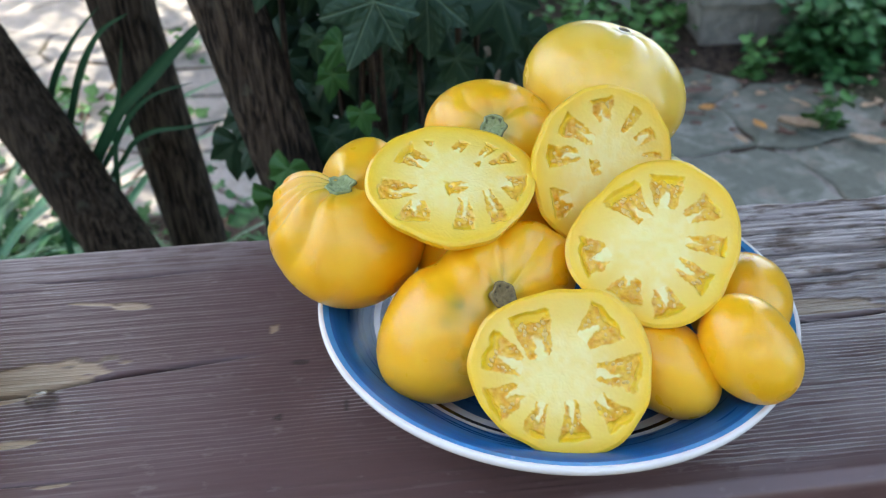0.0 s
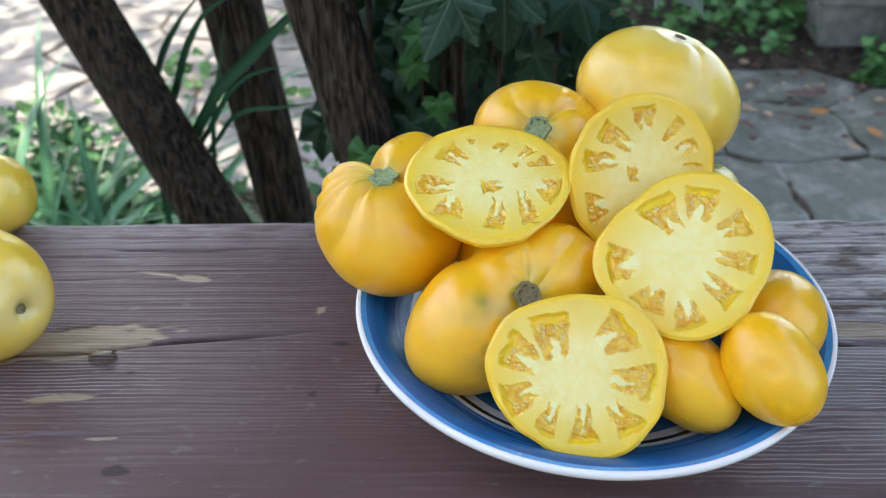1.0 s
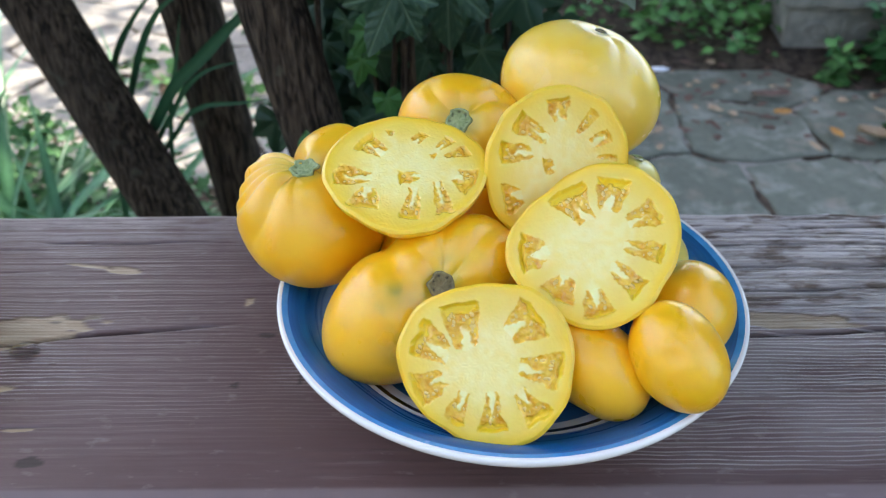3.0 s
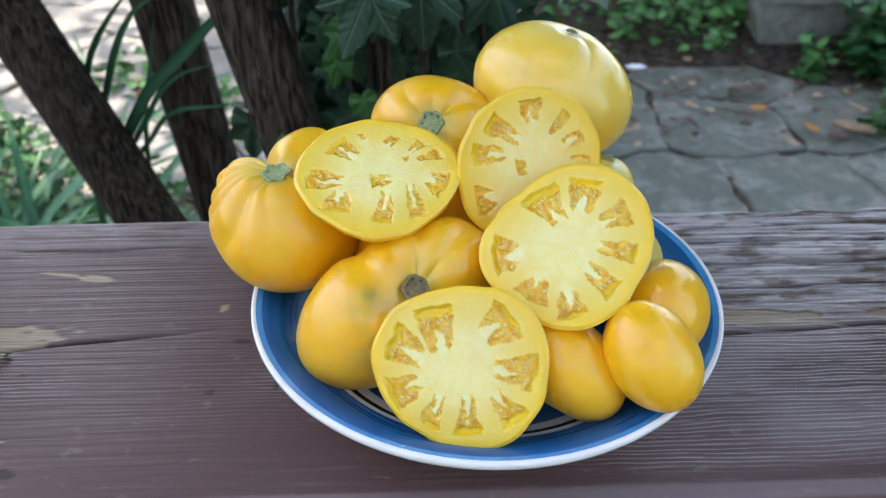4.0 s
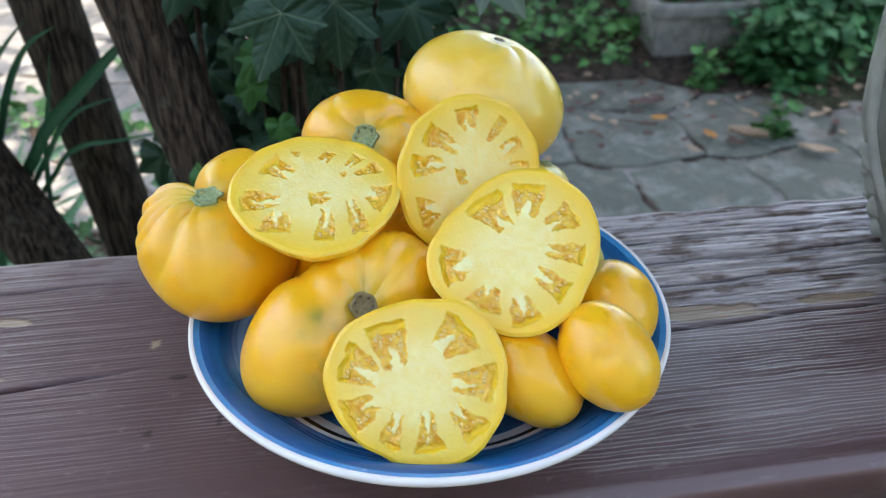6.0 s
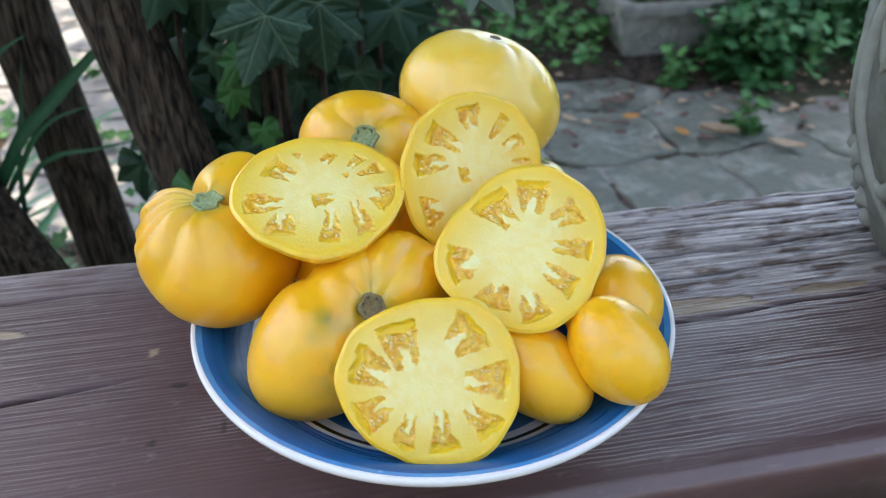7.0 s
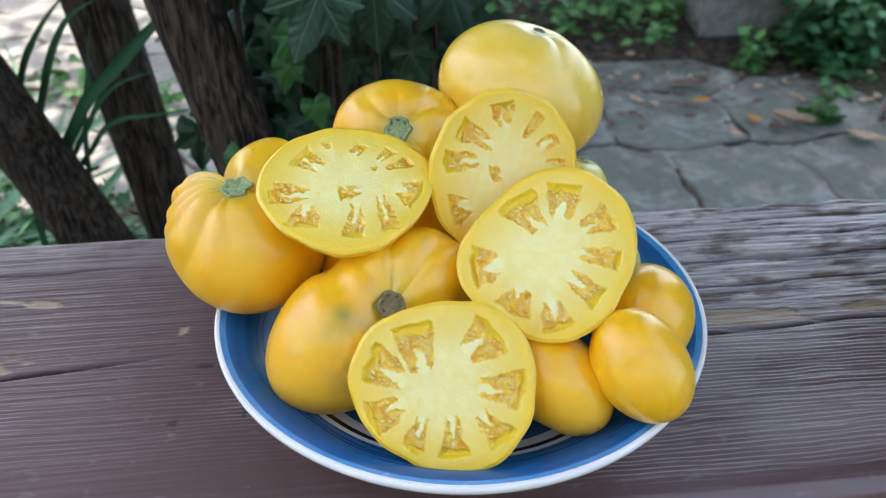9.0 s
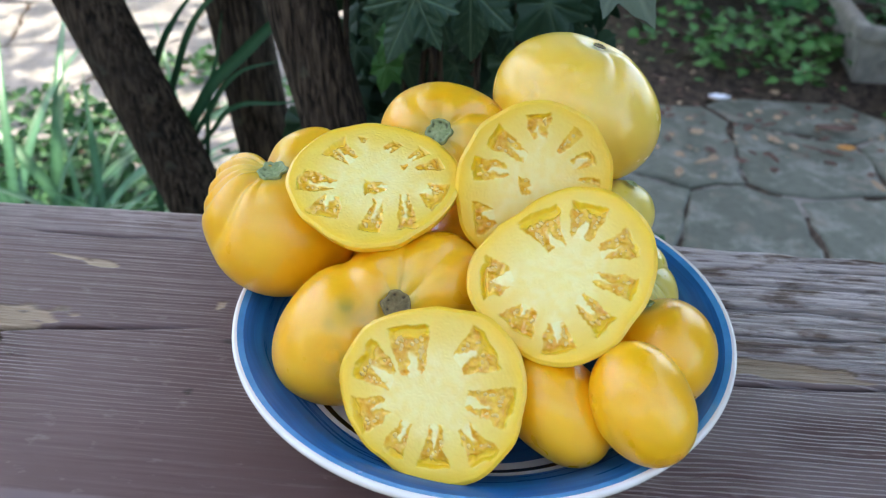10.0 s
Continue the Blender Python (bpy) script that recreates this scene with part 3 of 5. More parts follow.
    if scar:
        sc = part("stem_scar", scar_mesh(scar, seed, scar_material or SCAR_GREEN), ob, "rough corky stem scar")
        sc.matrix_basis = Matrix.Translation(s * (r0 + (0.0020 if dimple[0] > 0.3 else 0.0007))) @ s.to_track_quat("Z", "Y").to_matrix().to_4x4()
    if blossom:
        b = -s
        sc = part("blossom_scar", scar_mesh(0.0006, seed + 5, DEAD_TAN), ob, "small brown blossom scar")
        sc.matrix_basis = Matrix.Translation(b * (float(r[-1].mean()) - 0.0008)) @ b.to_track_quat("Z", "Y").to_matrix().to_4x4()
    return ob


tomato("large ribbed golden tomato with a green stem scar", (-0.0379, 0.4162, 0.0770), (0.0437, 0.0456, 0.0376), (14.2, 11.8, 7.7), (-0.06, -0.20, 1.0), GOLD, (0, 0.0), (0.19, 0.30),
       [((0.26, 0.64, 0.70), 0.28, 0.42), ((-0.75, 0.25, 0.55), 0.10, 0.45), ((-0.8, -0.2, 0.1), 0.03, 0.4)], 0.0078, SCAR_GREEN, 1, green=[((-0.45, 0.25, 0.85), 0.35, 0.30)],
       creases=[((-0.50, 0.88, 0), 0.30, 0.26, 1.4), ((1.0, 0.20, 0), 0.20, 0.30, 1.2), ((-0.88, 0.48, 0), 0.085, 0.10, 1.25), ((-1.0, 0.20, 0), 0.095, 0.10, 1.4), ((-1.0, -0.06, 0), 0.085, 0.09, 1.4), ((-0.93, -0.30, 0), 0.080, 0.10, 1.4), ((-0.60, -0.80, 0), 0.10, 0.22, 1.55), ((-0.1, -1.0, 0), 0.035, 0.28, 1.4)])
tomato("large two-lobed golden tomato with a brown stem scar", (0.0312, 0.3632, 0.0619), (0.0571, 0.0370, 0.0380), (1.5, -27.9, 28.5), (0.42, -0.52, 0.76), GOLD, (0, 0.0), (0.36, 0.52),
       [((0.7, 0.4, 0.55), 0.05, 0.5)], 0.0072, SCAR_BROWN, 2, ((0.78, 0.42, 0.47), 0.12, 0.26), [((-0.26, -0.75, 0.60), 0.85, 0.22), ((0.02, -1.0, 0.02), 0.9, 0.32), ((0.38, -0.16, 0.91), 0.5, 0.10)],
       creases=[((0.05, 0.70, 0.50), 0.085, 0.16, 1.35), ((-0.50, 0.62, 0.50), 0.080, 0.30, 1.5), ((0.45, 0.62, 0.2), 0.055, 0.16, 1.2), ((0.8, 0.1, -0.2), 0.10, 0.25, 1.3), ((-0.3, -0.7, -0.3), 0.06, 0.3, 1.1)])
tomato("golden tomato with a pale green stem scar", (0.0421, 0.4646, 0.1071), (0.0398, 0.0350, 0.0357), (20.7, 24.6, -16.1), (-0.02, -0.72, 0.66), GOLD, (0, 0.0), (0.20, 0.34),
       [((0.7, 0.0, 0.3), 0.06, 0.4)], 0.0070, SCAR_GREEN, 3,
       creases=[((0.75, 0.25, 0.45), 0.075, 0.22, 1.4), ((-0.5, 0.3, 0.5), 0.04, 0.22, 1.2), ((0.1, 0.7, 0.7), 0.025, 0.2, 1.2), ((-0.9, -0.1, 0.0), 0.04, 0.25, 1.2), ((0.6, -0.5, -0.5), 0.05, 0.25, 1.2)])
tomato("big pale yellow tomato resting on top of the heap", (0.1093, 0.4889, 0.1278), (0.0480, 0.0398, 0.0387), (1.3, 17.2, -18.5), (0.22, 0.10, 0.97), PALE, (0, 0.0), (0.09, 0.26), [], 0.0034, SCAR_BROWN, 4, creases=[((1, 0.2, 0), 0.03, 0.25, 1.1), ((-0.4, -0.9, 0), 0.025, 0.25, 1.0), ((0.5, -0.8, 0), 0.03, 0.22, 1.1)])
tomato("smooth oval golden tomato leaning on the rim", (0.1577, 0.3265, 0.0685), (0.0218, 0.0220, 0.0273), (-32.6, -37.4, -1.8), (0.25, 0.72, -0.62), GOLD, (0, 0.0), (0.10, 0.35), [], 0.0045, SCAR_GREEN, 5, blossom=True)
tomato("smooth small golden tomato low in the bowl", (0.1198, 0.3368, 0.0509), (0.0332, 0.0275, 0.0222), (-52.5, 22.1, -37.3), (0.15, 0.70, 0.70), GOLD, (0, 0.0), (0.10, 0.35), [], 0.0, SCAR_GREEN, 6)
tomato("smooth golden tomato against the bowl's side", (0.1665, 0.3683, 0.0629), (0.0258, 0.0265, 0.0271), (-9, 25.2, -22.3), (-0.4, 0.3, 0.8), GOLD, (0, 0.0), (0.10, 0.35), [], 0.0045, SCAR_GREEN, 7)
tomato("small greenish yellow tomato behind the cut ones", (0.1409, 0.4570, 0.0828), (0.0188, 0.0192, 0.0193), (0, 0, 0), (0.2, 0.2, 0.9), GREENISH, (0, 0.0), (0.10, 0.35), [], 0.0035, SCAR_GREEN, 8)
tomato("green-streaked ribbed tomato low in the bowl", (0.1420, 0.4300, 0.0480), (0.0350, 0.0350, 0.0350), (0, 0, 0), (0.5, -0.35, 0.8), GREENISH, (9, 0.08), (0.15, 0.4), [], 0.005, SCAR_GREEN, 9)
tomato("deep orange tomato buried under the heap", (0.0340, 0.4180, 0.0560), (0.0340, 0.0330, 0.0330), (0, 0, 0), (0.1, 0.4, 0.8), ORANGE, (6, 0.05), (0.12, 0.4), [], 0.005, SCAR_BROWN, 10)
tomato("deep orange tomato wedged between the cut ones", (0.0630, 0.4200, 0.0640), (0.0310, 0.0310, 0.0300), (0, 0, 0), (0.3, 0.5, 0.6), ORANGE, (5, 0.04), (0.12, 0.4), [], 0.0, SCAR_BROWN, 14)
tomato("golden tomato at the bottom of the heap", (0.0900, 0.4620, 0.0560), (0.0360, 0.0360, 0.0340), (0, 0, 0), (0.0, 0.5, 0.8), GOLD, (6, 0.05), (0.12, 0.4), [], 0.005, SCAR_BROWN, 11)
tomato("yellow tomato lying on the board", (-0.3501, 0.4849, 0.0300), (0.0330, 0.0330, 0.0310), (0, 0, 0), (-0.5, 0.3, 0.7), PALE, (0, 0.0), (0.1, 0.35), [], 0.005, SCAR_GREEN, 12, group="tomatoes on the board", blossom=True)
tomato("yellow tomato with a dimpled end lying on the board", (-0.2765, 0.3654, 0.0390), (0.0410, 0.0400, 0.0395), (0, 0, 0), (0.95, -0.28, 0.05), PALE, (0, 0.0), (0.20, 0.20), [], 0.0035, SCAR_BROWN, 13, group="tomatoes on the board")


# ---- cut tomatoes ----
def cut_tomato(label, centre, normal, waves, cells, core, back, seed, material):
    """Half a tomato. waves give its outline, the mean radius first, then cosine and sine pairs; cells are seed pockets: outer end, inner end, half-width, in millimetres on the face."""
    n = Vector(normal).normalized()
    u = Vector((0, 0, 1)).cross(n).normalized()
    v = n.cross(u)
    rnd = random.Random(seed)
    frame_m = Matrix(((u.x, v.x, n.x, centre[0]), (u.y, v.y, n.y, centre[1]), (u.z, v.z, n.z, centre[2]), (0, 0, 0, 1)))
    ob = thing("cut_tomato", label, "tomato", group="cut tomatoes in the bowl")
    ob.matrix_basis = frame_m

    def outline(a):
        r = waves[0] + 0.28 * np.sin(9 * a + 2 * seed) + 0.20 * np.sin(13 * a + seed)
        for h in range(1, (len(waves) + 1) // 2):
            r = r + waves[2 * h - 1] * np.cos(h * a) + waves[2 * h] * np.sin(h * a)
        return r / 1000

    cols, rows = 380, 121
    a = (np.arange(cols) * 2 * math.pi / cols)[None, :] * np.ones((rows, 1))
    f = np.append(np.linspace(0.004, 1, rows - 1) ** 0.8, 1.0)[:, None] * np.ones((1, cols))
    R = outline(a) * f
    R[-1] += 0.00035
    x, y = R * np.cos(a) * 1000, R * np.sin(a) * 1000          # millimetres
    z = np.zeros_like(x)
    gel, wall, pith = np.zeros_like(x), np.zeros_like(x), np.zeros_like(x)
    wx = 2.4 * (vnoise(x * 0.22 + 50, y * 0.22 + 50, seed) - 0.5) + 0.7 * (vnoise(x * 0.8 + 90, y * 0.8 + 50, seed + 1) - 0.5)
    wy = 2.4 * (vnoise(x * 0.22 + 20, y * 0.22 + 70, seed + 2) - 0.5) + 0.7 * (vnoise(x * 0.8 + 30, y * 0.8 + 10, seed + 3) - 0.5)
    px, py = x + wx, y + wy
    kept = []
    for c, (ox, oy, ix, iy, half) in enumerate(cells):
        L = math.hypot(ox - ix, oy - iy)
        ax, ay = (ox - ix) / L, (oy - iy) / L
        t = ((px - ix) * ax + (py - iy) * ay) / L
        b = -(px - ix) * ay + (py - iy) * ax
        bulge = 0.10 * half * (1 - (b / half) ** 2)
        w = half * (0.46 + 0.62 * clamp(t) ** 0.8)
        dist = np.maximum(np.abs(b) - w, np.maximum((t - 1) * L - bulge, -t * L))
        inside = 1 - smooth(-0.70, 0.35, dist)
        # a pale fork of the core reaches in and splits the pulp
        reach = 0.62 + 0.14 * math.sin(seed + 2.1 * c)
        fork = 0.30 * half * (1.15 - 0.9 * clamp(t / reach)) + 1.6 * (vnoise(x * 0.5 + 3, y * 0.5 + 8, seed + 11) - 0.5)
        tongue = (1 - smooth(reach - 0.12, reach + 0.10, t)) * (1 - smooth(-0.7, 0.9, np.abs(b - 0.12 * half * math.sin(3.3 * c + seed)) - fork)) * (1 if half > 3.4 else 0)
        inside = inside * (1 - tongue)
        deep = 1 - smooth(-2.0, 0.25, dist)
        # pulp fills the pocket short of its outer wall; there it is hollow
        hollow = smooth(0.80, 0.92, t + 0.16 * (vnoise(x * 0.35 + 4, y * 0.35, seed + 7) - 0.5) - 0.10 * math.sin(1.7 * c + seed)) * (1 if half > 4.5 else 0.4)
        z -= inside * (0.25 + 0.75 * deep) * (0.7 + 1.7 * hollow) * 0.001
        gel = np.maximum(gel, inside * (1 - hollow))
        wall = np.maximum(wall, inside * hollow)
        halo = np.exp(-(((x - ix) ** 2 + (y - iy) ** 2) / (0.7 * half + 2.0) ** 2))
        pith = np.maximum(pith, 0.60 * halo)
        pith = np.maximum(pith, 0.80 * tongue * (1 - smooth(-0.2, 1.2, dist)))
        lx, ly = ix - core[0], iy - core[1]
        l2 = lx * lx + ly * ly + 1e-6
        h = clamp(((x - core[0]) * lx + (y - core[1]) * ly) / l2)
        near = np.hypot(x - core[0] - h * lx, y - core[1] - h * ly)
        pith = np.maximum(pith, 0.55 * np.exp(-(near / 3.6) ** 2))
        kept.append((ox, oy, ix, iy, half, L, ax, ay))
    pith = np.maximum(pith, 0.62 * (1 - smooth(0.25, 0.82, f)))
    pith = clamp(pith * (0.75 + 0.5 * vnoise(x * 0.4 + 9, y * 0.4 + 9, seed + 4))) * (1 - gel) * (1 - wall)
    z += gel * 0.0011 * (vnoise(x * 0.6, y * 0.6, seed + 9) - 0.4)
    z += 0.0004 * (vnoise(x * 0.15, y * 0.15, seed + 5) - 0.5) + 0.00012 * (vnoise(x * 1.3, y * 1.3, seed + 6) - 0.5)
    z -= 0.0009 * smooth(0.95, 1.0, f) ** 2
    z[-1] -= 0.0004
    rim = smooth(0.80, 0.97, f + 0.05 * (vnoise(np.cos(a) * 3 + 5, np.sin(a) * 3 + 5, seed) - 0.5)) * 0.85
    verts = np.stack([R.ravel() * np.cos(a.ravel()), R.ravel() * np.sin(a.ravel()), z.ravel()], 1)
    me = mesh_of("cut_face", verts, grid_faces(rows, cols, True) + [tuple(range(cols))[::-1]], FLESH, gel=gel.ravel(), wall=wall.ravel(), pith=pith.ravel(), rim=rim.ravel())
    face = part("cut_face", me, ob, "moist pale yellow cut flesh with seed pockets")
    # rounded skin behind the face
    rows2, cols2 = 26, 130
    g = np.linspace(0, 1, rows2)[:, None] * np.ones((1, cols2))
    a2 = (np.arange(cols2) * 2 * math.pi / cols2)[None, :] * np.ones((rows2, 1))
    swell = np.cos(g * math.pi / 2) * (1 + 0.015 * np.sin(g * math.pi))
    swell[0] = 1.0
    r2 = outline(a2) * swell + 0.00012
    z2 = -0.0009 - back * np.sin(g * math.pi / 2)
    verts = np.stack([(r2 * np.cos(a2)).ravel(), (r2 * np.sin(a2)).ravel(), z2.ravel()], 1)
    zero = np.zeros(rows2 * cols2)
    faces = [tuple(reversed(q)) for q in grid_faces(rows2, cols2, True)]
    part("skin", mesh_of("half_skin", verts, faces, material, shoulder=zero, green=zero), ob)
    # seeds in their pockets
    pieces = []
    for ox, oy, ix, iy, half, L, ax, ay in kept:
        for _ in range(max(2, int(L * half * 0.13))):
            t = rnd.uniform(0.20, 0.80)
            b = rnd.uniform(-0.85, 0.85) * half * (0.34 + 0.6 * t)
            if t < 0.6 and abs(b) < half * 0.4 and half > 4:
                b = math.copysign(half * rnd.uniform(0.45, 0.6), b)
            cx, cy = ix + ax * L * t - ay * b, iy + ay * L * t + ax * b
            m = Matrix.Translation((cx / 1000, cy / 1000, -0.0009 - rnd.uniform(0, 0.0007))) @ Euler((rnd.uniform(-0.5, 0.5), rnd.uniform(-0.5, 0.5), math.atan2(ay, ax) + rnd.uniform(-0.7, 0.7))).to_matrix().to_4x4()
            sv, nn = [], 10
            for i, zz in enumerate((-0.9, -0.45, 0.0, 0.45, 0.9)):
                rr = math.sqrt(1 - zz * zz)
                for k in range(nn):
                    q = 2 * math.pi * k / nn
                    ex = math.cos(q) * rr
                    sv.append(m @ Vector((0.00155 * ex, 0.00098 * math.sin(q) * rr * (1 - 0.25 * ex), 0.0007 * zz)))
            pieces.append((sv, grid_faces(5, nn, True) + [tuple(range(nn))[::-1], tuple(range(40, 50))]))
    sv, sf = joined(pieces)
    tagged(part("seed_pulp", mesh_of("seed_pulp", sv, sf, SEED), face, "small pale seeds in clear gel"), kind="stuff")
    return ob


CELLS_A = [(-35.7, -4.6, -16.6, -5.1, 6.5), (-18.0, -24.0, -16.5, -12.5, 8.3), (6.6, -29.7, 6.0, -9.7, 4.6), (24.2, -24.4, 17.3, -4.5, 4.6), (36.1, -4.4, 26.3, -1.6, 9.0), (31.7, 16.6, 20.4, 10.3, 3.0), (21.2, 23.4, 15.8, 15.9, 4.0), (6.9, 26.5, 2.9, 19.5, 4.0), (-10.8, 26.8, -11.0, 22.4, 2.4), (-25.1, 19.9, -11.6, 10.9, 6.8), (-1.6, -5.1, 8.2, -2.0, 4.6), (11.8, 10.8, 15.0, 13.1, 1.8)]
CELLS_B = [(2.3, 33.8, 3.3, 23.0, 5.9), (21.2, 26.5, 12.6, 16.3, 3.2), (29.2, 14.0, 18.9, 10.6, 4.2), (33.2, 1.4, 21.7, 2.9, 1.6), (-19.5, 24.1, -3.1, 13.7, 5.2), (-28.8, 8.1, -11.2, 7.7, 5.4), (-27.5, -16.2, -17.0, -14.3, 8.0), (-5.8, -0.2, 0.4, 0.6, 5.0)]
CELLS_C = [(-18.0, 23.8, -4.8, 9.3, 9.3), (4.8, 33.5, 4.8, 16.3, 8.4), (27.4, 20.4, 13.5, 12.1, 6.9), (33.3, -0.5, 15.0, -0.2, 5.1), (25.7, -20.6, 10.8, -10.3, 6.2), (9.0, -35.9, 3.1, -23.9, 6.8), (-12.7, -31.2, -9.0, -19.9, 8.4), (-33.3, -12.2, -21.1, -8.8, 9.6)]
CELLS_D = [(-16.0, 25.2, -9.4, 4.8, 9.1), (21.0, 25.3, 9.5, 14.0, 10.4), (34.9, 0.7, 16.2, 0.6, 8.2), (29.8, -22.1, 17.7, -10.8, 6.4), (7.7, -30.8, 4.7, -13.3, 6.2), (-11.3, -29.6, -7.5, -15.1, 5.6), (-30.5, -18.1, -17.4, -9.9, 8.2), (-34.2, 7.6, -17.5, 1.1, 9.0)]
cut_tomato("oval halved yellow tomato lying cut side up", (0.0181, 0.3959, 0.1196), (0.0, -0.377, 0.926), (40.0, -0.1, 0.9, 2.5, -0.6, -0.3, 1.1, 0.4, 0.5), CELLS_A, (2, 4), 0.021, 21, HALF_SKIN)
cut_tomato("halved yellow tomato standing with its cut side out", (0.0953, 0.4065, 0.1221), (0.217, -0.892, 0.397), (39.6, 1.3, -0.5, -1.7, 1.2, 0.1, 0.4), CELLS_B, (2, 6), 0.026, 22, HALF_SKIN)
cut_tomato("large halved yellow tomato with a pale heart", (0.1156, 0.3633, 0.1060), (-0.098, -0.595, 0.797), (41.0, 1.1, -0.9, -1.1, 2.3, -1.5, -0.7, 0.4, 0.8), CELLS_C, (1, -3), 0.024, 23, HALF_SKIN)
cut_tomato("halved yellow tomato propped at the bowl's front", (0.0678, 0.3129, 0.0676), (-0.074, -0.779, 0.622), (40.0, 0.8, -0.1, 2.0, -0.2, -1.5, 0.5, -0.3, -0.2), CELLS_D, (1, -1), 0.021, 24, HALF_SKIN)

# ---- unseen wall added behind the viewer; it closes the place and blocks low sky ----
def added_wall():
    bm = bmesh.new()
    for k in range(14):
        z0 = GROUND + k * 0.2
        bmesh.ops.create_cube(bm, size=1.0, matrix=Matrix.Translation((0.0, -2.2 + 0.012 * (k % 2), z0 + 0.1)) @ Matrix.Diagonal((9.0, 0.12, 0.199, 1)))
    me = bpy.data.meshes.new("wall_south")
    bm.to_mesh(me)
    bm.free()
    me.materials.append(SIDING)
    tagged(new("wall_south", me), "plain painted wall of wide boards, unseen, added behind the viewer", "wall", kind="structure")


added_wall()


# ---- carved pot on the board ----
def carved_pot():
    pot = thing("garden_pot", "grey cast stone pot carved with scrolls", "pot", (0.4772, 0.4819, 0.0))
    prof = [(r * 1.1755, z * 1.2055) for r, z in [(0.0, 0.004), (0.060, 0.0), (0.070, 0.003), (0.076, 0.012), (0.084, 0.030), (0.094, 0.058), (0.1005, 0.085), (0.103, 0.110), (0.104, 0.140), (0.1035, 0.170), (0.102, 0.200), (0.101, 0.235), (0.108, 0.245), (0.110, 0.262), (0.102, 0.268), (0.094, 0.262), (0.090, 0.22), (0.0, 0.215)]]
    n = 72
    verts = []
    for i, (r, z) in enumerate(prof):
        for k in range(n):
            a = 2 * math.pi * k / n
            w = 1 + 0.012 * (float(vnoise(k * 0.5, i * 0.7, 31)) - 0.5)
            verts.append((r * w * math.cos(a), r * w * math.sin(a), z))
    body = part("body", mesh_of("pot_body", verts, grid_faces(len(prof), n, True), POT), pot)

    def on_body(a, z):
        zs, rs = [p[1] for p in prof[1:14]], [p[0] for p in prof[1:14]]
        r = float(np.interp(z, zs, rs))
        return Vector((r * math.cos(a), r * math.sin(a), z))

    def band(line, radii):
        """A raised flat-backed strip: a tube squeezed towards the wall."""
        pieces.append(tube(line, radii, 8))

    pieces = []
    steps = np.linspace(0, 1, 30)
    for s in range(5):
        a0 = math.pi + 0.28 + (s - 2) * 1.2566
        for flip in (1, -1):
            band([on_body(a0 + flip * 0.56 * math.sin(math.pi * q) ** 0.8, 0.030 + 0.215 * q) for q in steps], [0.0028 + 0.0030 * math.sin(math.pi * q) for q in steps])
            band([on_body(a0 + flip * (0.24 + (0.20 - 0.16 * q) * math.cos(q * 7.5 - 1.2)), 0.175 + (0.036 - 0.029 * q) * math.sin(q * 7.5 - 1.2)) for q in steps], [0.0052 - 0.003 * q for q in steps])
            band([on_body(a0 + flip * (0.05 + 0.34 * q), 0.120 + 0.030 * math.sin(q * 2.6)) for q in steps], [0.0012 + 0.0062 * math.sin(math.pi * q) for q in steps])
            band([on_body(a0 + flip * (0.04 + 0.25 * q), 0.085 - 0.022 * math.sin(q * 2.2)) for q in steps], [0.0012 + 0.0050 * math.sin(math.pi * q) for q in steps])
            for z in (0.022, 0.036, 0.052, 0.068):
                leaf = [on_body(a0 + flip * (0.42 + 0.13 * q + z), z + 0.009 * q) for q in np.linspace(0, 1, 6)]
                band(leaf, [0.0014 + 0.0046 * math.sin(math.pi * q) for q in np.linspace(0, 1, 6)])
    v, f = joined(pieces)
    part("scroll_relief", mesh_of("scroll_relief", v, f, POT_RAISED), body, "worn raised scrolls and leaves")


carved_pot()


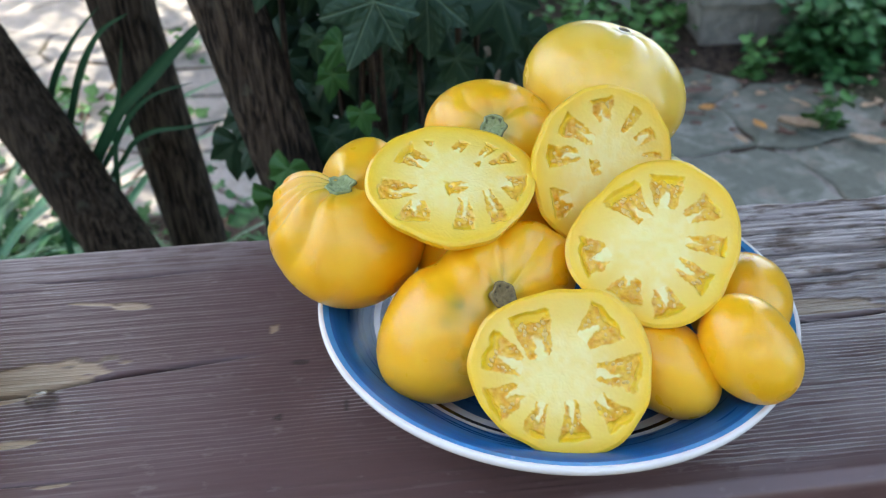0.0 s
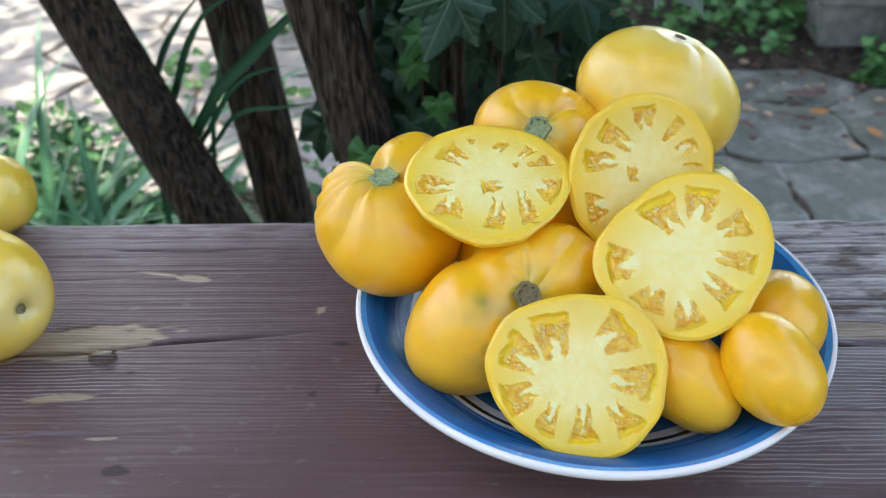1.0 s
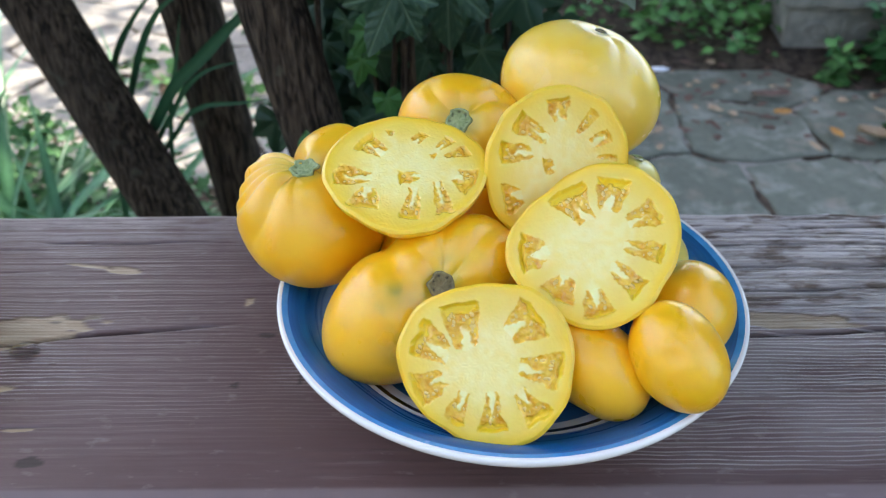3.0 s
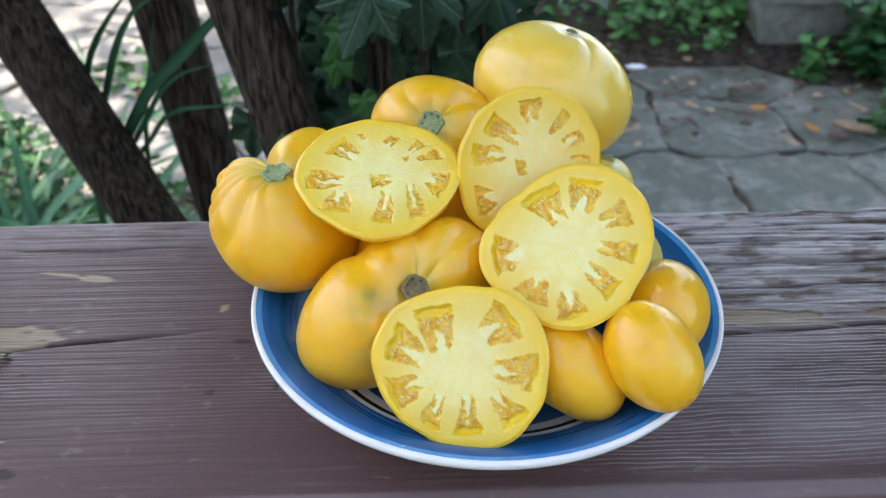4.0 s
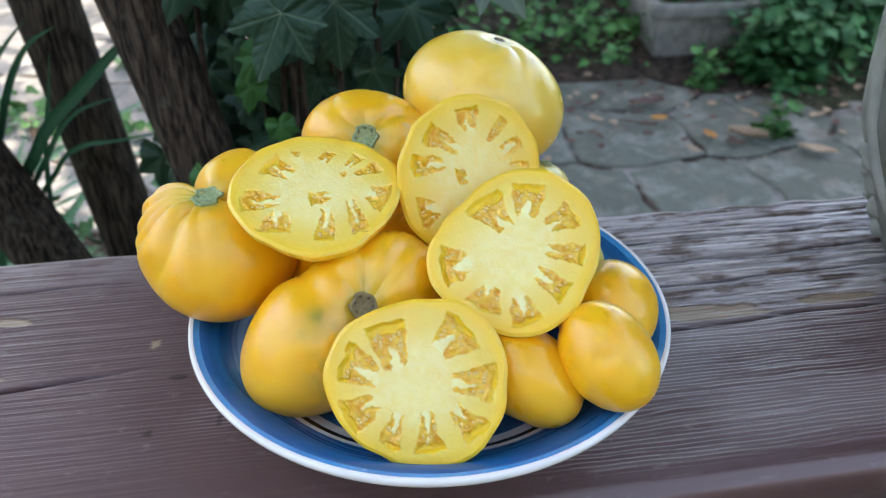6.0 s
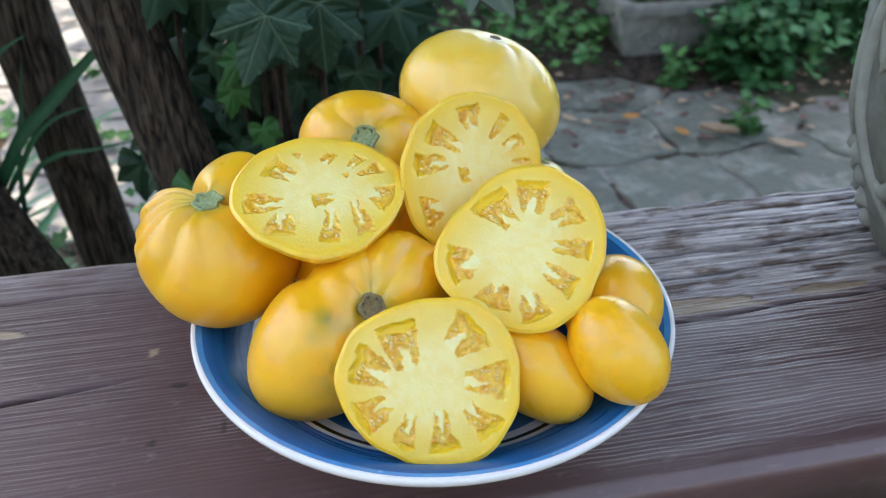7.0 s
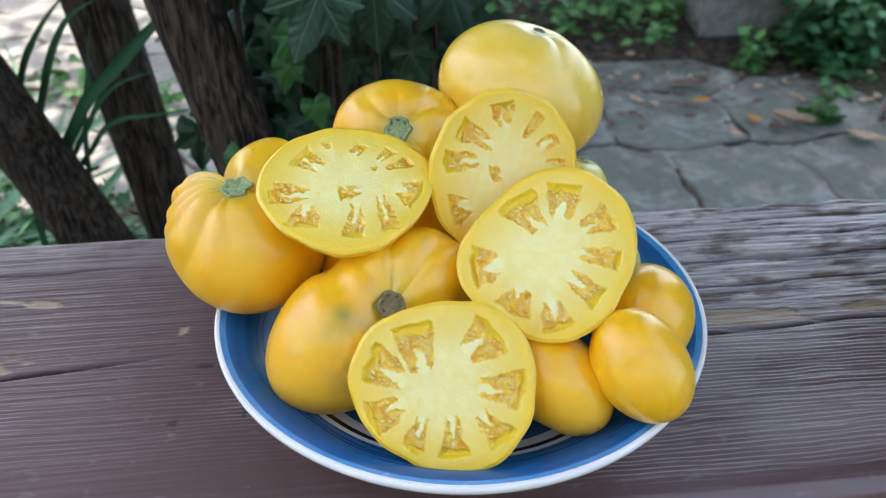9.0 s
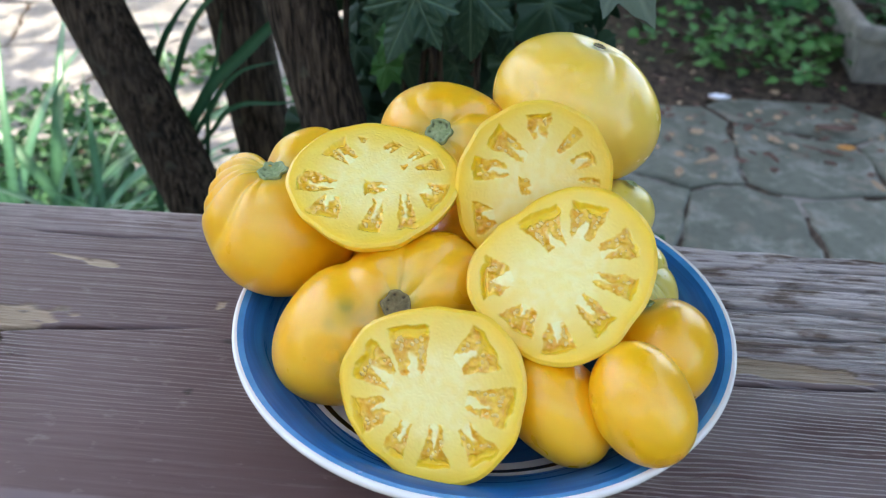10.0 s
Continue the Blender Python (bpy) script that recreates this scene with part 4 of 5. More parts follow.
# ---- leaves ----
def ivy_leaf_mesh(name, material, size=1.0, lobes=1.0, seed=0, sag=0.25, fine=False):
    """A five-pointed leaf, base at the origin, tip along +y, about 1 long before size."""
    r0 = random.Random(seed)
    tips = [(0.0, 0.92, 0.52), (0.88, 0.74, 0.50), (1.85, 0.52, 0.50)]
    tilt = {side: [(t + r0.uniform(-0.10, 0.10), l * r0.uniform(0.90, 1.10), w) if t else (t, l, w) for t, l, w in tips] for side in (1, -1)}
    half = 110 if fine else 40
    steps = np.linspace(0, 1, 13)[1:] if fine else (0.33, 0.66, 1.0)
    ring = []
    for k in range(2 * half):
        a = math.pi * k / half
        a = a if a <= math.pi else a - 2 * math.pi
        spots = tilt[1 if a >= 0 else -1]
        r = 0.20
        for t, length, width in spots:
            r = max(r, length * (1 - 0.50 * min(1.0, abs(abs(a) - t) / width) ** (0.86 / lobes)))
        if abs(a) > 2.35:
            r *= max(0.25, 1 - (abs(a) - 2.35) / 1.0)
        ring.append((a, r * (1 + 0.02 * math.sin(a * 23 + seed)), spots))
    verts, vein = [(0, 0.28, 0)], [1.0]
    for s in steps:
        for a, r, spots in ring:
            x, y = math.sin(a) * r * s, math.cos(a) * r * s
            z = -sag * (x * x + 0.6 * y * y) + 0.05 * math.sin(a * 5 + seed) * s
            away = min((abs(math.hypot(x, y) * math.sin(min(1.5, abs(abs(a) - t)))) for t, _, _ in spots))
            strength = max(0.0, 1 - away / (0.020 if fine else 0.03)) * (1.1 - 0.6 * s)
            if fine:
                # side veins slant off the ribs
                t0 = min(spots, key=lambda q: abs(abs(a) - q[0]))[0]
                along, off = math.hypot(x, y) * math.cos(abs(a) - t0), abs(math.hypot(x, y) * math.sin(abs(a) - t0))
                wave = abs(((along - off * 0.9) / 0.15) % 1.0 - 0.5)
                strength = max(strength, 0.42 * max(0.0, 1 - wave / 0.10) * (1 if off < 0.24 else 0))
                z += 0.012 * math.cos(2 * math.pi * (along - off * 0.9) / 0.15) * min(1.0, off / 0.05)
            z -= 0.03 * strength
            verts.append((x, y + 0.28, z))
            vein.append(strength * 0.8)
    n = len(ring)
    faces = [(0, 1 + (k + 1) % n, 1 + k) for k in range(n)]
    for i in range(len(steps) - 1):
        for k in range(n):
            p, q = 1 + i * n + k, 1 + i * n + (k + 1) % n
            faces.append((p, q, q + n, p + n))
    verts = [(x * size, y * size, z * size) for x, y, z in verts]
    return mesh_of(name, verts, faces, material, vein=vein)


def facing(tip, normal, at):
    """A pose with local +y along tip and +z near normal."""
    y = Vector(tip).normalized()
    z = Vector(normal)
    z = (z - y * z.dot(y)).normalized()
    x = y.cross(z)
    return Matrix(((x.x, y.x, z.x, at[0]), (x.y, y.y, z.y, at[1]), (x.z, y.z, z.z, at[2]), (0, 0, 0, 1)))


# ---- the tree with several stems ----
def stem_line(low, high, bow, n=46):
    low, high, bow = Vector(low), Vector(high), Vector(bow)
    return [low.lerp(high, q) + bow * math.sin(math.pi * q) for q in np.linspace(0, 1, n)]


tree = thing("tree", "tree with several leaning furrowed stems", "tree", (-0.15, 1.05, GROUND))
BASE = Vector((-0.15, 1.05, GROUND))
STEMS = [
    ((-0.310, 1.12, GROUND - 0.05), (-1.38, 1.25, 1.75), (-0.02, 0, 0.0), 0.048, 0.040),
    ((-0.388, 1.27, GROUND - 0.05), (-0.655, 1.27, 1.75), (0, 0, 0), 0.039, 0.066),
    ((-0.005, 0.92, GROUND - 0.05), (-0.570, 0.85, 1.75), (0.0, -0.01, 0), 0.040, 0.030),
    ((-0.02, 1.04, GROUND - 0.05), (-0.14, 1.05, 1.75), (0.01, 0, 0), 0.050, 0.040),
]
for k, (low, high, bow, r0, r1) in enumerate(STEMS):
    line = stem_line(low, high, bow)
    v, f = tube([p - BASE for p in line], [r0 + (r1 - r0) * i / 45 + 0.03 * math.exp(-i / 3) for i in range(46)], 40, 0.10, k)
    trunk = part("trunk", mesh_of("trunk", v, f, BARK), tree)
    rnd = random.Random(60 + k)
    for q in range(5):
        a = rnd.uniform(0, 6.28)
        start = line[-1 - q * 2]
        end = start + Vector((math.cos(a) * 0.9, math.sin(a) * 0.9, rnd.uniform(0.4, 1.0)))
        v, f = tube([p - BASE for p in stem_line(start, end, (0, 0, 0.1), 10)], [0.022 * (1 - i / 11) for i in range(10)], 8)
        part("limb", mesh_of("limb", v, f, BARK), trunk)


def crown():
    rnd = random.Random(5)
    verts, faces, vein = [], [], []
    clumps = []
    for _ in range(230):
        x, y = rnd.uniform(-1.6, 1.35), rnd.uniform(0.75, 5.0)
        clumps.append((x, y, 2.0 + rnd.uniform(-0.25, 1.1) + 0.15 * math.sin(x * 2 + y)))
    # more clumps out of view, added to block sun and break up the sky
    for _ in range(34):
        clumps.append((rnd.uniform(-2.2, 2.2), rnd.uniform(-1.2, 0.8), 2.1 + rnd.uniform(-0.25, 1.1)))
    for _ in range(45):
        clumps.append((rnd.uniform(-1.3, 0.5), rnd.uniform(1.0, 2.2), rnd.uniform(1.9, 2.7)))
    for _ in range(55):
        clumps.append((rnd.uniform(-0.7, 1.3), rnd.uniform(3.2, 4.8), rnd.uniform(1.9, 2.8)))
    for _ in range(22):
        clumps.append((rnd.uniform(-3.6, -1.6), rnd.uniform(2.4, 6.0), 2.1 + rnd.uniform(-0.25, 1.1)))
    for _ in range(60):
        clumps.append((rnd.uniform(-0.8, 1.0), rnd.uniform(1.4, 5.0), rnd.uniform(1.25, 1.9)))
    # a gap where the sun comes through to the path
    clumps = [c for c in clumps if math.hypot(c[0] + 1.68, c[1] - 3.55) > 0.52]
    for x, y, z in clumps:
        for _ in range(56):
            p = Vector((x + rnd.gauss(0, 0.24), y + rnd.gauss(0, 0.24), z + rnd.gauss(0, 0.13)))
            m = Matrix.Translation(p) @ Euler((rnd.uniform(-0.9, 0.9), rnd.uniform(-0.9, 0.9), rnd.uniform(0, 6.28))).to_matrix().to_4x4()
            s = rnd.uniform(0.06, 0.10)
            n = len(verts)
            for q in ((0, -1, 0), (0.45, -0.2, 0.1), (0.38, 0.5, 0.08), (0, 1.1, 0), (-0.38, 0.5, 0.08), (-0.45, -0.2, 0.1)):
                verts.append(m @ (Vector(q) * s))
            faces += [(n, n + 1, n + 2, n + 3), (n, n + 3, n + 4, n + 5)]
            vein += [0.0] * 6
    part("crown", mesh_of("crown", [v - BASE for v in verts], faces, CROWN, vein=vein), tree)


crown()

# ---- ivy climbing the stems ----
ivy = thing("ivy", "dark glossy ivy climbing a tree stem", "ivy", (0.0, 0.95, GROUND))
IV = Vector((0.0, 0.95, GROUND))
# darker copy of the ivy for the leaves behind; their shade is painted in
IVY_MASS = leaf_material("shaded_ivy_leaf", (0.012, 0.034, 0.020), (0.024, 0.060, 0.030), (0.1, 0.17, 0.1), 0.4, 0.0, False)
dark_leaves = [ivy_leaf_mesh("leaf", IVY, 1.0, 1.0 + 0.1 * k, k) for k in range(4)]
light_leaf = ivy_leaf_mesh("leaf", IVY_LIGHT, 1.0, 1.2, 7)


def hang(me, at, size, tip, normal, parent=ivy, origin=IV):
    ob = part("leaf", me, parent)
    ob.matrix_basis = facing(tip, normal, Vector(at) - origin) @ Matrix.Diagonal((size, size, size, 1))
    return ob


# the clearest leaves
IVY_FRONT = leaf_material("front_ivy_leaf", (0.022, 0.060, 0.036), (0.028, 0.070, 0.040), (0.16, 0.25, 0.16), 0.40)
front_leaves = [ivy_leaf_mesh("leaf", IVY_FRONT, 1.0, 1.0, 3 + k, 0.25, True) for k in range(2)]
hang(front_leaves[0], (-0.038, 0.752, 0.118), 0.076, (-0.42, -0.12, -0.90), (-0.10, -1.0, 0.40))
hang(front_leaves[1], (-0.002, 0.764, 0.126), 0.076, (0.04, -0.05, -1.0), (0.10, -1.0, 0.35))
PALE_IVY = leaf_material("pale_ivy_leaf", (0.14, 0.20, 0.15), (0.17, 0.23, 0.17), (0.25, 0.32, 0.24), 0.45)
hang(ivy_leaf_mesh("leaf", PALE_IVY, 1.0, 1.3, 9), (0.112, 0.640, 0.182), 0.056, (0.62, -0.15, -0.75), (0.3, -0.8, 0.5))
hang(dark_leaves[2], (0.060, 0.780, 0.110), 0.060, (0.35, -0.1, -1.0), (0.2, -1.0, 0.3))
hang(light_leaf, (-0.075, 0.830, -0.035), 0.034, (0.25, -0.1, -1.0), (0.1, -1.0, 0.5))
hang(light_leaf, (-0.085, 0.845, 0.035), 0.040, (-0.5, -0.1, -0.8), (0.0, -1.0, 0.5))
hang(light_leaf, (-0.100, 0.850, 0.000), 0.036, (-0.2, -0.1, -1.0), (0.1, -1.0, 0.4))
rnd = random.Random(11)
for k in range(210):
    x = rnd.uniform(-0.19, 0.115)
    depth = rnd.random() ** 0.7
    y = 0.80 + 0.18 * depth + 0.25 * max(0, x - 0.1)
    z = rnd.uniform(-0.34, 0.34)
    if x > 0.15 and z < 0.02:
        continue
    size = rnd.uniform(0.030, 0.062)
    tip = (rnd.uniform(-0.6, 0.6), rnd.uniform(-0.4, 0.1), -1.0)
    hang(light_leaf if rnd.random() < 0.06 else dark_leaves[k % 4], (x, y, z), size, tip, (rnd.uniform(-0.6, 0.6), -1.0, rnd.uniform(-0.2, 0.8)))
vines = []
for k in range(16):
    x = rnd.uniform(-0.14, 0.08)
    vines.append(tube([Vector((x + 0.03 * math.sin(q * 5 + k), 0.93 + 0.05 * math.sin(q * 3 + 2 * k), GROUND + q * 1.25)) - IV for q in np.linspace(0, 1, 24)], [0.0035] * 24, 6))
for v, f in vines:
    part("stalk", mesh_of("stalk", v, f, BARK), ivy, "thin brown woody stalk")


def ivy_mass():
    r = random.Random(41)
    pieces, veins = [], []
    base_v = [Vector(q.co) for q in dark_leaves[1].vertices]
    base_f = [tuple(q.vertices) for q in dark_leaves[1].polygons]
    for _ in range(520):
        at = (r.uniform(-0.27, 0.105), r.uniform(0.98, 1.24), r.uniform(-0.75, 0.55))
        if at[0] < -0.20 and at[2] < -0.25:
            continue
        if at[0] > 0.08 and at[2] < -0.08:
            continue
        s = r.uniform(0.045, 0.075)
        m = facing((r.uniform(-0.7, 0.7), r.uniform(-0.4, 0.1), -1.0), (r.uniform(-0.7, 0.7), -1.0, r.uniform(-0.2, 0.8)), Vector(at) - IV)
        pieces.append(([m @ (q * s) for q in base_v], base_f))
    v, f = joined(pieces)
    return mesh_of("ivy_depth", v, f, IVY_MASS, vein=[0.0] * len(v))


tagged(part("deeper_foliage", ivy_mass(), ivy, "dense ivy behind the front leaves, darkened for shade"), kind="stuff")


# ---- strap-leaved clumps ----
def blade_mesh(length, width, lean, twist, seed):
    r = random.Random(seed)
    verts, vein = [], []
    n = 14
    for i in range(n):
        q = i / (n - 1)
        w = width * (0.55 + 0.75 * math.sin(math.pi * min(1, q * 0.9 + 0.12))) * (1 - q ** 4)
        out = lean * q ** 1.7 * length
        up = length * (q - 0.42 * lean * q ** 2.6)
        for side, drop in ((-1, 0.35), (0, 0.0), (1, 0.35)):
            verts.append((side * w * math.cos(twist * q) * 0.5, out + side * w * 0.5 * math.sin(twist * q), up + drop * w * 0.5))
            vein.append(0.6 if side == 0 else 0.0)
    faces = []
    for i in range(n - 1):
        for k in range(2):
            p = i * 3 + k
            faces.append((p, p + 1, p + 4, p + 3))
    return mesh_of("blade", verts, faces, BLADE, vein=vein)


blades = [blade_mesh(0.60 + 0.05 * k, 0.016 + 0.004 * (k % 3), 0.55 + 0.14 * k, 0.5 * (k % 3 - 1), k) for k in range(6)]


def lily_clump(at, count, seed, spread, size, label):
    r = random.Random(seed)
    ob = thing("strap_leaf_plant", label, "plant", at, group="plants by the tree")
    for k in range(count):
        b = part("blade", blades[r.randrange(6)], ob)
        s = size * r.uniform(0.75, 1.15)
        b.matrix_basis = pose(r.gauss(0, spread), r.gauss(0, spread), 0, r.uniform(-8, 8), r.uniform(-8, 8), r.uniform(0, 360)) @ Matrix.Diagonal((s, s, s, 1))


lily_clump((-0.64, 1.20, GROUND - 0.02), 20, 1, 0.07, 0.95, "clump of long green strap leaves")
lily_clump((-0.98, 1.30, GROUND - 0.02), 55, 2, 0.08, 0.9, "clump of arching green strap leaves")


def ribbon(points, width, seed):
    """One long strap leaf along a smooth line through points."""
    pts = [Vector(q) for q in points]
    line = []
    for i in range(len(pts) - 1):
        p0, p1, p2, p3 = pts[max(i - 1, 0)], pts[i], pts[i + 1], pts[min(i + 2, len(pts) - 1)]
        for k in range(8):
            t = k / 8
            line.append(0.5 * (2 * p1 + (p2 - p0) * t + (2 * p0 - 5 * p1 + 4 * p2 - p3) * t * t + (3 * p1 - p0 - 3 * p2 + p3) * t ** 3))
    line.append(pts[-1])
    verts, vein, n = [], [], len(line)
    for i, q in enumerate(line):
        ahead = (line[min(i + 1, n - 1)] - line[max(i - 1, 0)]).normalized()
        side = ahead.cross(Vector((0.15, -0.95, 0.3))).normalized()
        fold = side.cross(ahead)
        w = width * min(1.0, 2.6 * (1 - i / (n - 1)) + 0.04)
        for s, up in ((-1, 0.3), (0, 0.0), (1, 0.3)):
            verts.append(q + side * (s * w / 2) + fold * (up * w / 2))
            vein.append(0.5 if s == 0 else 0.0)
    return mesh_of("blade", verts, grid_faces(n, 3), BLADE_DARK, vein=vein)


# BLADE in darker greens; the shade among the stems is in the colour
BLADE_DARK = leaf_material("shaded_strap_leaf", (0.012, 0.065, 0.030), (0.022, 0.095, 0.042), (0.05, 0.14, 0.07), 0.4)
tall = thing("strap_leaf_plant", "tall plant with long dark green strap leaves", "plant", (-0.62, 1.20, GROUND), group="plants by the tree")
TB = Vector((-0.62, 1.20, GROUND))
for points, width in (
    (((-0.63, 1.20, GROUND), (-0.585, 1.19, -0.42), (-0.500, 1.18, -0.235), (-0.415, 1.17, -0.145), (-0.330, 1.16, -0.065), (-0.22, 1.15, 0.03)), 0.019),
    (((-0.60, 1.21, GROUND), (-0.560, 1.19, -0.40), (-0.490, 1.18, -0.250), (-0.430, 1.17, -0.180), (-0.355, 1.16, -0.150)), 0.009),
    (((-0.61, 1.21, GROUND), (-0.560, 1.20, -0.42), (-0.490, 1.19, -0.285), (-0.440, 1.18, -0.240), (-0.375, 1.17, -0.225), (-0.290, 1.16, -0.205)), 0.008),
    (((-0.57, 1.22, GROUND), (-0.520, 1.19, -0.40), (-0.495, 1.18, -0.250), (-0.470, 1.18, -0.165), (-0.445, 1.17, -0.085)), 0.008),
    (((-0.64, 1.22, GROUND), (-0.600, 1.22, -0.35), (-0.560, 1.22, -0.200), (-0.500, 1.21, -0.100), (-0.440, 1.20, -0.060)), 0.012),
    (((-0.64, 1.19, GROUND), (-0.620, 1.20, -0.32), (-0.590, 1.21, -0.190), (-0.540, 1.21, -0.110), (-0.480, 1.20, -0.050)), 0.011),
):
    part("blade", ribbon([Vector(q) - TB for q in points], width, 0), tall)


# ---- ground cover ----
def cover(name, label, material, spots, count, size, seed, rise):
    r = random.Random(seed)
    verts, faces, vein = [], [], []
    shape = [(0, 0, 0), (0.42, 0.12, 0.06), (0.50, 0.50, 0.05), (0.26, 0.62, 0.04), (0, 1.05, -0.06), (-0.26, 0.62, 0.04), (-0.50, 0.50, 0.05), (-0.42, 0.12, 0.06), (0, 0.45, -0.03)]
    for _ in range(count):
        x0, y0, rx, ry = spots[r.randrange(len(spots))]
        x, y = r.gauss(x0, rx), r.gauss(y0, ry)
        z = GROUND + 0.005 + 0.06 * float(smooth(2.90, 3.16, y) * smooth(-0.2, 0.4, x)) + r.random() ** 1.6 * rise
        s = r.uniform(0.6, 1.25) * size
        m = pose(x, y, z, r.uniform(-35, 55), r.uniform(-35, 35), r.uniform(0, 360))
        n = len(verts)
        for k, q in enumerate(shape):
            verts.append(m @ (Vector(q) * s))
            vein.append(0.7 if k in (0, 8) else 0.0)
        for k in range(8):
            faces.append((n + k, n + (k + 1) % 8, n + 8))
    tagged(new(name, mesh_of(name, verts, faces, material, vein=vein)), label, "ground cover", kind="stuff")


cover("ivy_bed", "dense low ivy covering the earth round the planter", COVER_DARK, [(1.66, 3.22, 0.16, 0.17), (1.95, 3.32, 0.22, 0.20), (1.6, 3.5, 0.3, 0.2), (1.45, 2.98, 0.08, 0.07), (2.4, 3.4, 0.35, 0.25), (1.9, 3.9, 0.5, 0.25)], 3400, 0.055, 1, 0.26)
cover("seedlings", "scattered bright green seedlings on dark earth", COVER, [(0.62, 3.16, 0.16, 0.10), (0.86, 3.24, 0.08, 0.10), (0.45, 3.45, 0.25, 0.15), (0.72, 3.30, 0.14, 0.10), (1.15, 2.88, 0.025, 0.02), (1.25, 2.46, 0.03, 0.02), (0.7, 3.6, 0.3, 0.2), (0.55, 3.25, 0.2, 0.12), (0.70, 3.12, 0.15, 0.08)], 430, 0.046, 2, 0.12)
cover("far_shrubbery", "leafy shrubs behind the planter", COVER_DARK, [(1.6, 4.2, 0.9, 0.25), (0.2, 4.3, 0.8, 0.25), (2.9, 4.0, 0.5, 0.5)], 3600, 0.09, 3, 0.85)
# hedge out of view, added to cut the low sky light
cover("unseen_hedge", "tall leafy hedge out of view, added to cut low sky light", COVER_DARK, [(1.5, 5.8, 1.4, 0.3), (-1.0, 6.6, 1.2, 0.3), (-4.6, 5.0, 0.5, 1.0), (-5.0, 2.4, 0.4, 1.3), (4.6, 3.4, 0.3, 1.2), (4.8, 0.6, 0.3, 1.2), (-5.0, -0.5, 0.3, 0.9)], 9500, 0.17, 6, 3.6)
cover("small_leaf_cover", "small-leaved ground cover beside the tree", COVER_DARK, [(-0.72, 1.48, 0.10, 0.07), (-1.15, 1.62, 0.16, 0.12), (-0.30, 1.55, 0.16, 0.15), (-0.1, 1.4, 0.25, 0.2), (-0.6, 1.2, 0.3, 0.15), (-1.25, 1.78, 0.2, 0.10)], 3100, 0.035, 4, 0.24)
cover("path_weeds", "small weeds between sunlit stones", COVER, [(-1.35, 2.6, 0.10, 0.08), (-0.95, 2.45, 0.12, 0.08), (-1.6, 2.2, 0.1, 0.05), (-1.0, 3.1, 0.1, 0.08)], 220, 0.045, 5, 0.07)


# ---- planter ----
def planter():
    ob = thing("planter", "square concrete planter with a moulded rim", "planter", (1.180, 3.285, GROUND - 0.005), (0, 0, 3))

    def ring(w, d, z):
        return [(-w / 2, -d / 2, z), (w / 2, -d / 2, z), (w / 2, d / 2, z), (-w / 2, d / 2, z)]

    levels = [ring(0.38, 0.36, 0), ring(0.39, 0.37, 0.03), ring(0.415, 0.39, 0.18), ring(0.42, 0.395, 0.195), ring(0.475, 0.44, 0.205), ring(0.48, 0.445, 0.248), ring(0.465, 0.43, 0.255), ring(0.37, 0.37, 0.253), ring(0.36, 0.36, 0.20)]
    verts = [p for l in levels for p in l]
    bm = bmesh.new()
    vs = [bm.verts.new(p) for p in verts]
    for q in grid_faces(len(levels), 4, True):
        bm.faces.new([vs[i] for i in q])
    bm.faces.new(vs[3::-1])
    bm.faces.new(vs[-4:])
    bmesh.ops.bevel(bm, geom=bm.edges[:], offset=0.006, segments=2, affect="EDGES")
    me = bpy.data.meshes.new("planter")
    bm.to_mesh(me)
    bm.free()
    me.materials.append(CONCRETE)
    box = part("box", me, ob)
    pieces = []
    for s in (-1, 1):
        curl = [Vector((s * (0.085 + (0.06 - 0.007 * q) * math.cos(q)), -0.192 - 0.00 * q, 0.105 + (0.045 - 0.005 * q) * math.sin(q))) for q in np.linspace(0, 7, 30)]
        pieces.append(tube(curl, [0.007 - 0.0006 * q for q in np.linspace(0, 7, 30)], 8))
    pieces.append(tube([Vector((0, -0.19, 0.05)), Vector((0, -0.196, 0.10)), Vector((0, -0.197, 0.16))], [0.004, 0.012, 0.003], 8))
    v, f = joined(pieces)
    part("relief", mesh_of("relief", v, f, CONCRETE), box)
    bm = bmesh.new()
    bmesh.ops.create_grid(bm, x_segments=12, y_segments=12, size=0.182, matrix=Matrix.Translation((0, 0, 0.215)))
    for w in bm.verts:
        w.co.z += 0.02 * (float(vnoise(w.co.x * 30, w.co.y * 30, 4)) - 0.5)
    me = bpy.data.meshes.new("earth")
    bm.to_mesh(me)
    bm.free()
    me.materials.append(SOIL)
    part("earth", me, ob)
    plant = thing("potted_plant", "bright green leafy plant in the planter", "plant", (1.165, 3.285, GROUND + 0.21))
    r = random.Random(9)
    for k in range(60):
        m = facing((r.uniform(-1, 1), r.uniform(-1, 1), r.uniform(0.0, 0.8)), (r.uniform(-0.5, 0.5), -0.3, 1), (r.uniform(-0.16, 0.16), r.uniform(-0.16, 0.16), r.uniform(0.0, 0.10)))
        leaf = part("leaf", light_leaf, plant)
        leaf.matrix_basis = m @ Matrix.Diagonal((0.055, 0.055, 0.055, 1))


planter()


# ---- fallen leaves and scraps ----
def swell(x, y):
    return 0.06 * float(smooth(2.90, 3.16, y) * smooth(-0.2, 0.4, x))


